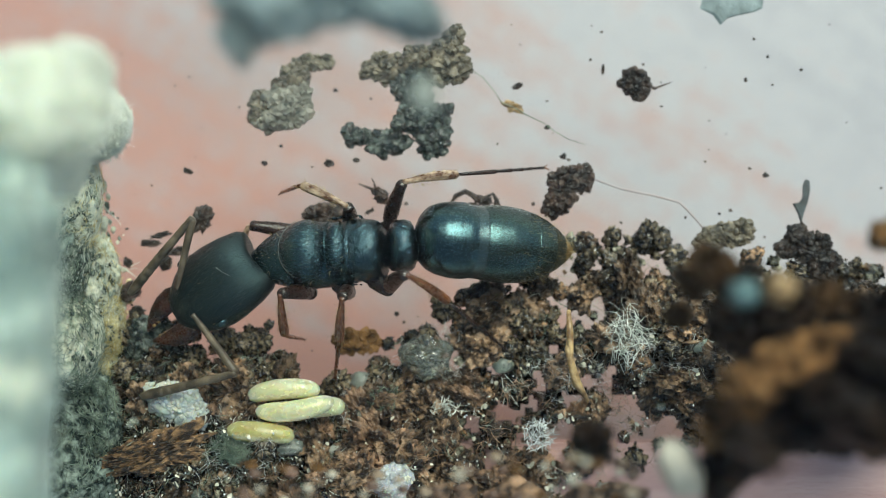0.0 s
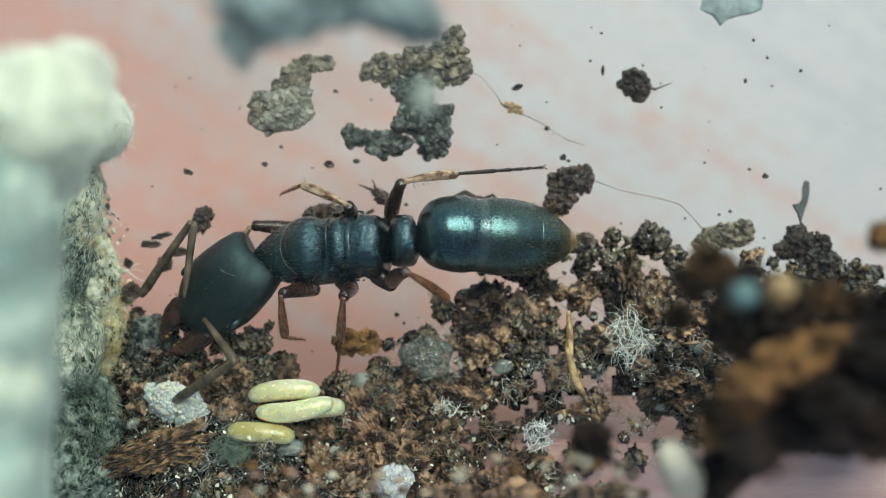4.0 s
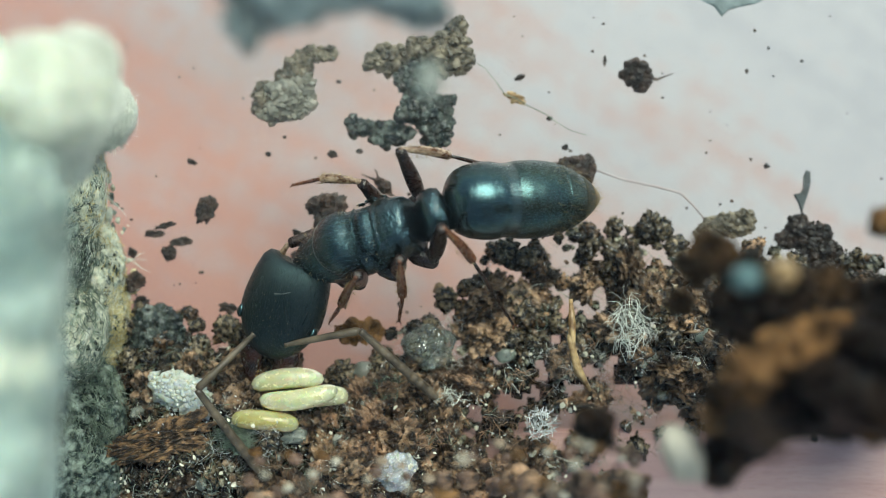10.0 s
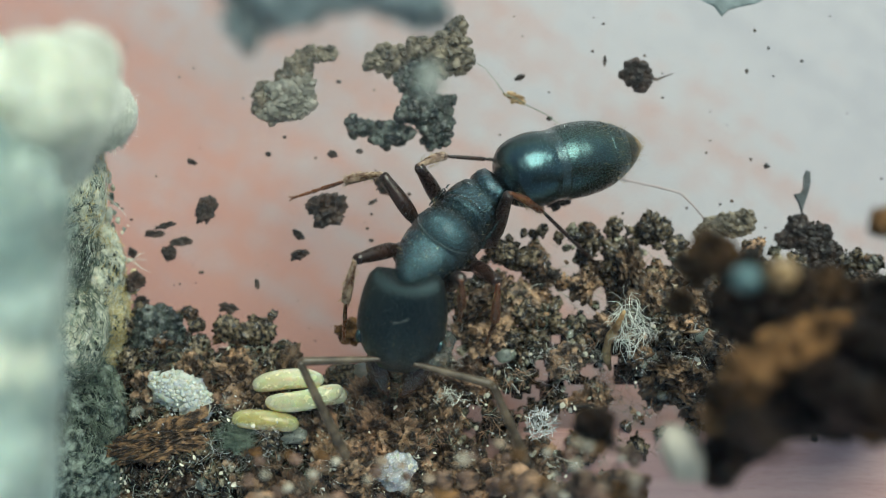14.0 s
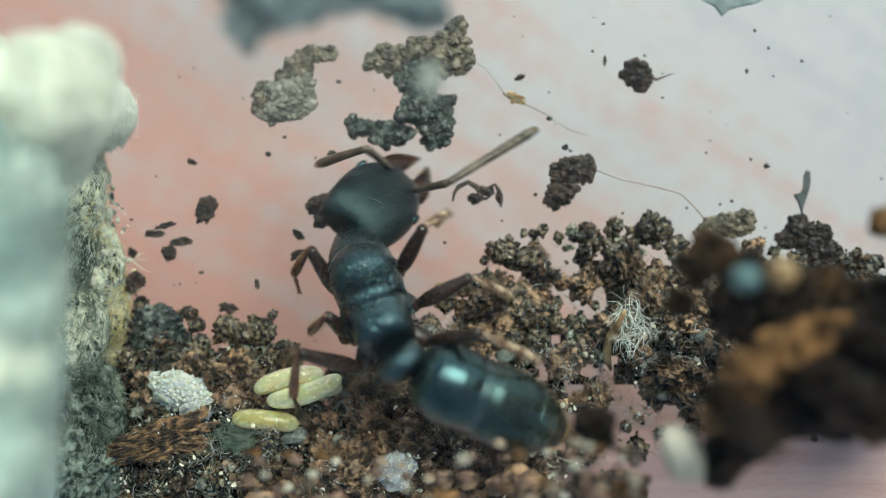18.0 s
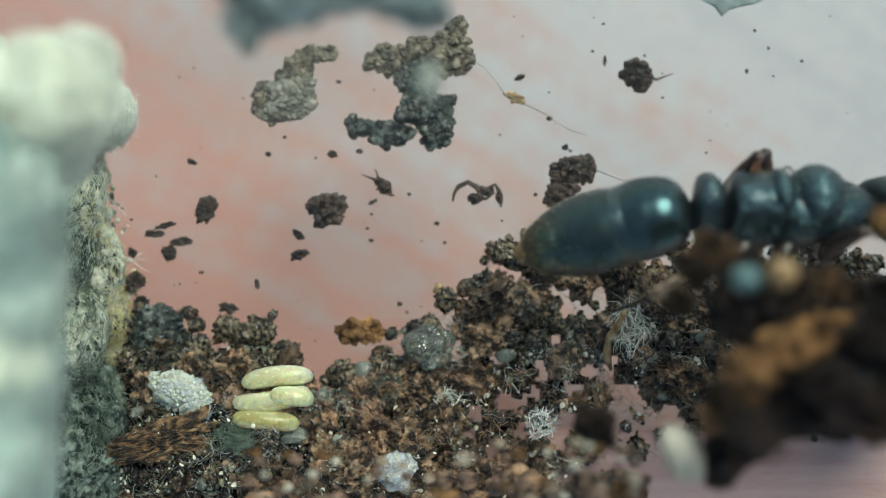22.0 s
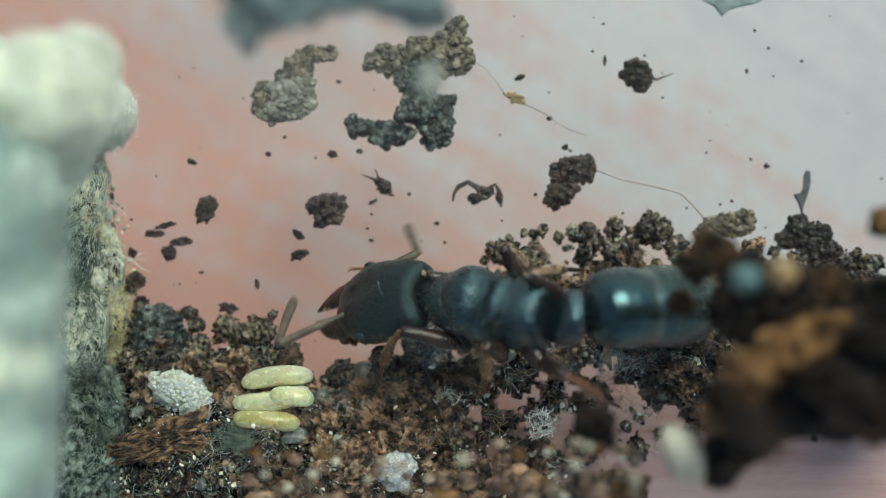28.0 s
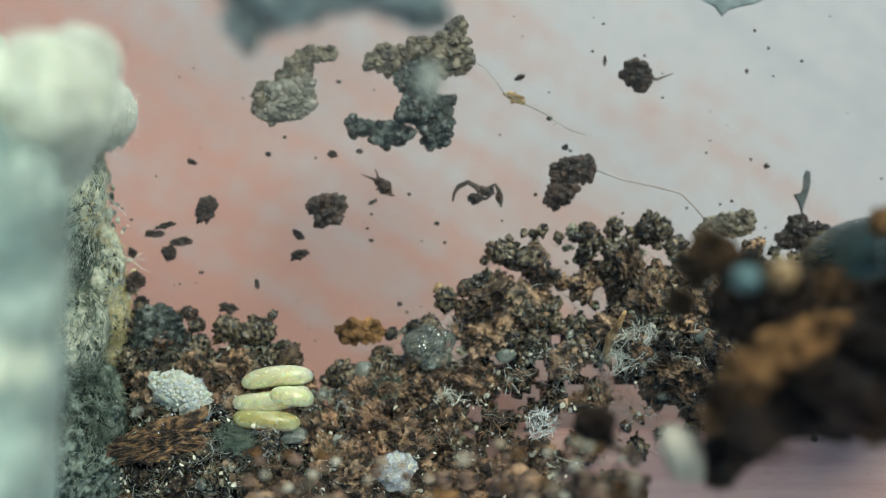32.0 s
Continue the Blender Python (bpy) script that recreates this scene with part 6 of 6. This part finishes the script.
    left_middle = [
        (0, -2.45, -0.94, -2.81, -3.45), (0.5, -2.45, -0.94, -2.81, -3.45), (1, -2.45, -0.94, -2.81, -3.45), (1.5, -2.45, -0.94, -2.81, -3.45), (2, -2.45, -0.94, -2.81, -3.45),
        (2.5, -2.45, -0.94, -2.81, -3.45), (3, -2.45, -0.94, -2.81, -3.45), (3.5, -2.45, -0.94, -2.81, -3.45), (5.5, -2.28, -0.87, -2.84, -3.48), (6, -1.94, -0.72, -2.49, -3.37),
        (6.5, -1.95, -0.78, -2.11, -3.09), (7, -1.57, -0.59, -1.58, -2.61), (8, -1.22, -0.27, -1.17, -2.20), (9, -1.08, -0.29, -1.21, -2.20), (10, -1.08, -0.29, -1.21, -2.20),
        (11, -1.08, -0.29, -1.21, -2.20), (11.5, -1.08, -0.29, -1.21, -2.20), (12, -0.66, -0.48, -1.09, -2.05), (12.5, 0.22, -0.52, 0.09, -2.05), (13, 0.70, -0.54, 1.10, -2.17),
        (13.5, 1.05, -0.68, 1.06, -2.60), (14, 1.32, -0.81, 1.03, -2.89), (14.5, 1.32, -0.81, 1.03, -2.89), (16.5, 0.93, -1.25, 1.13, -2.65), (17, -0.20, -1.45, 0.82, -2.93),
        (17.5, -2.01, -1.66, -2.71, -2.93), (18, -2.78, -1.62, -3.50, -2.28), (18.5, -2.04, 1.60, -2.46, 1.57), (19, -1.19, 1.56, -2.04, 0.93), (19.5, -0.72, 1.41, -1.32, 0.58),
        (20, 1.85, 1.60, 2.16, 1.29), (20.5, 2.23, 1.66, 2.30, 0.95), (21, 3.18, 1.72, 2.56, 0.89), (21.5, 7.37, 2.23, 7.46, 1.62), (22, 7.24, 2.23, 7.46, 1.62),
        (22.5, 7.05, 2.27, 7.19, 1.62), (23, 6.70, 1.81, 7.02, 0.29), (23.5, 6.41, -1.16, 7.45, -2.35), (24, 3.31, -2.74, 3.27, -4.32), (24.5, 0.60, -3.01, 0.78, -5.54),
        (25, 2.39, -2.62, 2.80, -4.44), (25.5, 2.32, -2.62, 2.73, -4.31), (27.5, 1.15, -2.25, 1.07, -3.64), (28, 1.01, -2.32, 1.07, -3.93), (28.5, -0.98, -1.51, -1.45, -2.92),
        (29, -0.38, 0.91, -0.13, -0.13), (29.5, 0.60, 1.06, 0.22, 0.01), (30, 3.56, 1.60, 3.37, 0.62), (30.5, 7.75, 1.66, 7.80, 0.28), (31, 8.28, 1.15, 8.33, -0.39),
        (31.5, 8.51, 1.09, 8.60, -0.39), (32, 11.36, 0.52, 11.56, -0.79),
    ]
    left_hind = [
        (0, -0.87, -0.39, 2.47, -3.00), (0.5, -0.87, -0.39, 2.47, -3.00), (1, -0.87, -0.39, 2.47, -3.00), (1.5, -0.87, -0.39, 2.47, -3.00), (2, -0.87, -0.39, 2.47, -3.00),
        (2.5, -0.87, -0.39, 2.47, -3.00), (3, -0.87, -0.39, 2.47, -3.00), (3.5, -0.87, -0.39, 2.47, -3.00), (5.5, -0.82, -0.16, 2.48, -3.03), (6, -0.57, -0.01, 2.41, -3.00),
        (6.5, -0.65, 0.08, 2.20, -3.09), (7, -0.32, 0.19, 2.29, -2.98), (8, -0.08, 0.36, 2.45, -2.94), (9, -0.03, 0.50, 2.45, -2.94), (10, -0.03, 0.50, 2.45, -2.94),
        (11, -0.03, 0.50, 2.45, -2.94), (11.5, -0.03, 0.50, 2.45, -2.94), (12, 0.67, 1.02, 4.37, -0.58), (12.5, 1.21, 1.16, 4.52, -0.58), (13, 1.50, 1.23, 4.59, -0.57),
        (13.5, 1.57, 1.30, 4.30, -0.57), (14, 1.60, 1.32, 4.23, -0.57), (14.5, 1.60, 1.32, 4.23, -0.57), (16.5, 1.49, 0.65, 3.94, -0.73), (17, 0.36, 0.01, 1.85, -2.93),
        (17.5, -0.06, -1.38, 0.97, -2.34), (18, -3.46, -2.50, -3.64, -4.58), (18.5, -3.54, -1.40, -3.03, -3.53), (19, -1.26, 1.49, -1.83, 0.86), (19.5, -0.39, 1.48, -1.32, 0.30),
        (20, -0.24, 1.28, -1.06, 0.42), (20.5, 0.14, 1.22, -0.99, -0.05), (21, 0.94, 1.09, -2.07, -0.46), (21.5, 7.18, 2.10, 7.06, 0.55), (22, 7.11, 2.10, 6.99, 0.55),
        (22.5, 6.92, 2.17, 6.93, 0.68), (23, 7.22, 1.66, 7.43, 0.15), (23.5, 7.09, 1.23, 7.02, 0.42), (24, 4.75, -2.30, 6.98, -2.77), (24.5, 4.13, -2.85, 6.30, -3.56),
        (25, 3.63, -3.00, 5.78, -3.79), (25.5, 3.48, -2.97, 5.61, -3.79), (27.5, 2.83, -2.91, 4.88, -3.92), (28, 2.84, -2.97, 4.78, -4.17), (28.5, 0.61, -2.10, 1.62, -4.32),
        (29, -0.52, -0.25, -0.48, -1.94), (29.5, 1.66, 1.06, -0.54, -0.26), (30, 2.23, 1.41, 1.42, 0.55), (30.5, 6.16, 1.34, 6.12, 0.01), (31, 7.81, 1.13, 7.70, -0.19),
        (31.5, 8.06, 1.03, 7.97, -0.26), (32, 9.84, 0.77, 9.88, -0.52),
    ]
    # seconds; elbow and tip of the antennae
    right_antenna = [
        (0, -6.16, 0.89, -8.17, -1.21), (0.5, -6.54, 0.76, -8.26, -1.63), (1, -7.02, 0.48, -8.38, -2.15), (1.5, -7.58, -0.29, -8.05, -3.24), (2, -8.10, -1.17, -7.59, -4.01),
        (2.5, -8.07, -1.24, -7.98, -4.22), (3, -8.00, -1.34, -8.40, -4.36), (3.5, -6.06, 0.80, -7.67, -0.97), (5.5, -7.19, -0.08, -7.14, -2.98), (6, -6.94, -1.25, -5.74, -3.77),
        (6.5, -7.13, -1.54, -5.90, -3.75), (7, -6.68, -1.41, -5.51, -3.72), (8, -6.13, -1.91, -4.83, -4.35), (9, -6.49, -2.46, -5.11, -4.97), (10, -6.03, -3.42, -4.55, -5.80),
        (11, -5.66, -0.40, -6.49, -2.89), (11.5, -5.48, -0.33, -5.59, -2.75), (12, -5.21, -0.26, -4.76, -2.75), (12.5, -4.32, -1.36, -3.65, -3.45), (13, -3.70, -2.58, -2.44, -3.80),
        (13.5, -3.43, -2.61, -2.30, -4.61), (14, -3.16, -2.62, -2.23, -5.16), (14.5, -3.91, -1.18, -6.52, -2.78), (16.5, -4.74, -0.54, -6.58, -1.17), (17, -4.16, 0.15, -5.85, -1.43),
        (17.5, -2.96, 1.32, -2.88, 2.77), (18, -0.19, 1.55, 2.63, 3.17), (18.5, 4.09, 1.33, 7.36, 2.00), (19, 4.55, 0.80, 5.51, 0.01), (19.5, 4.25, -2.07, 5.07, -3.67),
        (20, 6.40, -0.73, 7.95, -1.61), (20.5, 8.07, 1.00, 9.79, 2.20), (21, 8.88, 0.38, 9.19, -0.24), (21.5, 11.92, -0.90, 12.71, -2.16), (22, 11.97, -0.79, 12.76, -2.05),
        (22.5, 11.47, -1.27, 12.04, -2.64), (23, 6.22, -2.82, 4.97, -3.62), (23.5, 1.08, -2.00, 0.20, -3.16), (24, -1.20, -1.65, -3.40, -2.30), (24.5, -1.21, -1.60, -3.10, -2.77),
        (25, -2.12, -1.41, -4.34, -2.59), (25.5, -0.89, -1.28, -1.87, -1.94), (27.5, -3.58, -1.55, -5.64, -3.80), (28, -0.29, 0.05, -0.91, 0.54), (28.5, 2.54, 1.37, 4.91, 1.51),
        (29, 5.13, 0.86, 7.13, 0.73), (29.5, 6.77, -1.92, 7.07, -2.58), (30, 7.81, -2.03, 8.18, -3.47), (30.5, 12.50, -1.69, 13.29, -2.95), (31, 13.86, -2.26, 14.65, -3.52),
        (31.5, 14.30, -2.32, 15.09, -3.58), (32, 16.96, -2.90, 17.75, -4.15),
    ]
    left_antenna = [
        (0, -5.11, -2.66, -7.63, -3.49), (0.5, -4.86, -2.38, -6.86, -3.94), (1, -4.58, -1.96, -6.09, -4.50), (1.5, -4.31, -1.82, -4.62, -4.57), (2, -4.10, -1.68, -3.07, -4.57),
        (2.5, -4.03, -1.82, -3.91, -4.64), (3, -3.96, -2.03, -4.90, -4.64), (3.5, -5.28, -2.24, -6.86, -3.38), (5.5, -4.09, -1.69, -4.16, -4.47), (6, -3.35, -1.53, -3.09, -4.46),
        (6.5, -3.39, -1.75, -3.77, -4.39), (7, -2.92, -1.55, -3.98, -3.99), (8, -2.39, -2.16, -3.52, -4.55), (9, -2.19, -1.50, -0.12, -3.58), (10, -1.84, -1.98, 0.22, -4.14),
        (11, -2.53, -2.12, -3.86, -4.28), (11.5, -2.25, -1.77, -2.68, -4.14), (12, -1.70, -1.22, -1.44, -4.00), (12.5, -0.60, -1.36, 0.22, -3.86), (13, 0.42, -1.54, 2.05, -3.80),
        (13.5, 0.89, -2.42, 3.08, -3.80), (14, 1.30, -3.23, 2.26, -5.70), (14.5, -1.68, -3.77, -4.68, -5.50), (16.5, -5.09, -3.30, -7.14, -3.46), (17, -5.81, -2.86, -7.37, -2.74),
        (17.5, -6.66, -0.60, -6.81, 0.98), (18, -1.65, 2.28, -3.21, 2.19), (18.5, 2.55, 3.63, 5.37, 3.98), (19, 3.63, 3.82, 6.04, 5.57), (19.5, 5.17, 0.01, 6.78, 0.28),
        (20, 6.40, 0.88, 8.13, 1.39), (20.5, 5.16, 1.93, 6.70, 2.24), (21, 7.89, 1.25, 9.79, 2.20), (21.5, 12.44, 2.05, 13.62, 2.96), (22, 12.49, 2.16, 13.67, 3.07),
        (22.5, 12.50, 1.55, 13.82, 2.24), (23, 9.18, -3.34, 10.09, -4.52), (23.5, 2.71, -5.14, 2.55, -6.62), (24, -1.58, -4.46, -4.30, -5.26), (24.5, -2.37, -4.36, -3.55, -3.81),
        (25, -1.99, -4.38, -3.95, -4.15), (25.5, -2.89, -4.12, -3.56, -3.37), (27.5, -2.73, -3.64, -4.85, -5.11), (28, -3.64, -2.14, -3.86, -1.30), (28.5, 0.98, 1.96, -0.90, 1.64),
        (29, 4.22, 2.99, 6.73, 2.23), (29.5, 7.41, 1.04, 8.50, -0.38), (30, 9.22, 0.62, 10.62, 1.12), (30.5, 13.02, 1.27, 14.20, 2.18), (31, 14.38, 0.69, 15.55, 1.60),
        (31.5, 14.82, 0.63, 16.00, 1.54), (32, 17.48, 0.06, 18.66, 0.97),
    ]
    tracks = {"right_front": right_front, "right_middle": right_middle, "right_hind": right_hind, "left_front": left_front, "left_middle": left_middle, "left_hind": left_hind}
    feelers = {"right": right_antenna, "left": left_antenna}
    rows = {}

    def note(ob, t, m):
        rows.setdefault(ob, []).append((t, m))

    for i, (t, x, y, z, heading, pitch, lean, hh, hp, wh, gh, gp) in enumerate(course):
        up = Vector((0, math.sin(radians(lean)), math.cos(radians(lean))))
        root = frame_of((x, y, z), bearing(heading, pitch), up)
        note(ANT, t, root)
        back = root.inverted()

        def at(v):
            return (root @ (Vector(v) * MM)) / MM
        head = frame_of(at((1.75, 0, -0.08)), bearing(hh, hp), up)
        note(HEAD, t, back @ head)
        waist = frame_of(at((-1.72, 0, -0.1)), -bearing(wh, gp * 0.3), up)
        note(PETIOLE, t, back @ frame_of(at((-1.72, 0, -0.1)), -bearing(wh - 12, gp * 0.3), up))
        rear = frame_of((waist @ Vector((-0.78 * MM, 0, 0.4 * MM))) / MM, -bearing(gh, gp), up)
        note(GASTER, t, back @ rear)
        for side, s in (("left", 1), ("right", -1)):
            for place in ("front", "middle", "hind"):
                _, kx, ky, tx, ty = tracks[side + "_" + place][i]
                hx, hy, hz = HIPS[place]
                a, b, c = SPANS[place]
                hip = at((hx, s * hy, hz))
                knee = reach(hip, kx, ky, a, 0.95, 0.3, z)
                toe = Vector((tx, ty, max(ground(tx, ty) + 0.1, min(z - 2.6, 2.6), 0.08)))
                d = toe - knee
                flat, drop = Vector((d.x, d.y, 0)), d.z
                least = math.sqrt(max((0.9 * (b + c)) ** 2 - drop * drop, 0.01))
                if flat.length < least:
                    toe += flat.normalized() * (least - flat.length)
                    d = toe - knee
                n = min(max(d.length, abs(b - c) + 0.05), (b + c) * 0.985)
                along = (b * b - c * c + n * n) / (2 * n)
                off = math.sqrt(max(b * b - along * along, 0))
                way = d.normalized()
                outward = Vector((kx - x, ky - y, 0)).normalized() * 0.15 + Vector((0, 0, 0.5 if -d.z > math.hypot(d.x, d.y) else -0.5))
                side_way = (outward - way * outward.dot(way)).normalized()
                ankle = knee + way * along + side_way * off
                ankle.z = max(ankle.z, 0.12)
                ankle = knee + (ankle - knee).normalized() * b
                femur, tibia, foot = LEGS[side, place]
                note(femur, t, back @ frame_of(hip, knee - hip, up))
                note(tibia, t, back @ frame_of(knee, ankle - knee, up))
                end = toe - ankle
                if ankle.z + end.normalized().z * c < 0.06:
                    end.z = max(end.z, (0.06 - ankle.z) * end.length / c)
                note(foot, t, back @ frame_of(ankle, end, up))
            _, ex, ey, tx, ty = feelers[side][i]
            base = (head @ (Vector((1.95, s * 0.42, 0.42)) * MM)) / MM
            elbow = reach(base, ex, ey, FEELER_SPAN[0], 0.6, 0.4)
            tip = reach(elbow, tx, ty, FEELER_SPAN[1], -0.8, 0.3)
            scape, flagellum = FEELERS[side]
            note(scape, t, back @ frame_of(base, elbow - base, up))
            note(flagellum, t, back @ frame_of(elbow, tip - elbow, (0, 0, 1)))
    for ob, keys in rows.items():
        walk(ob, keys)

    # the brood is shifted once as the queen turns, the straw is dragged by a foot
    def lay(u, v, z, turn, tilt=0, dip=0):
        x, y = plan(u, v, z)
        return pose(x * MM, y * MM, z * MM, dip, tilt, turn)
    for g, keys in zip(LARVAE, (
            [(0, 509, 676, 1.3, 5), (11.5, 509, 676, 1.3, 5), (12.5, 509, 678, 1.3, 5), (17.5, 512, 676, 1.3, 12), (18.2, 510, 676, 1.3, 14), (18.6, 491, 672, 1.3, 6), (32, 491, 672, 1.3, 6)],
            [(0, 528, 700, 1.55, 8), (11.5, 528, 700, 1.55, 8), (12.5, 533, 702, 1.55, 8), (17.5, 540, 692, 1.6, 18), (18.2, 536, 690, 1.6, 18), (18.6, 480, 703, 1.45, 9), (32, 480, 703, 1.45, 9)],
            [(0, 468, 747, 1.5, -5), (32, 472, 745, 1.5, -5)],
            [(0, 577, 704, 1.2, 6), (12, 577, 704, 1.2, 6), (17.5, 570, 694, 1.2, 12), (18.2, 560, 690, 1.3, 10), (18.6, 516, 704, 1.62, -4), (32, 516, 704, 1.62, -4)])):
        walk(g, [(k[0], lay(*k[1:])) for k in keys])
    walk(FLUFF, [(t, lay(u, v, z, a)) for t, u, v, z, a in ((0, 1110, 575, 1.7, 0), (22.6, 1110, 575, 1.7, 0), (23.6, 1112, 615, 1.25, -35), (32, 1112, 615, 1.25, -35))])
    walk(STRAW_THING, [(t, lay(u, v, z, a, 0, dip)) for t, u, v, z, a, dip in ((0, 1010, 615, 1.9, 0, 0), (11.5, 1010, 615, 1.9, 0, 0), (12, 1074, 600, 1.5, -22, 48), (32, 1076, 600, 1.5, -22, 48))])


motions()
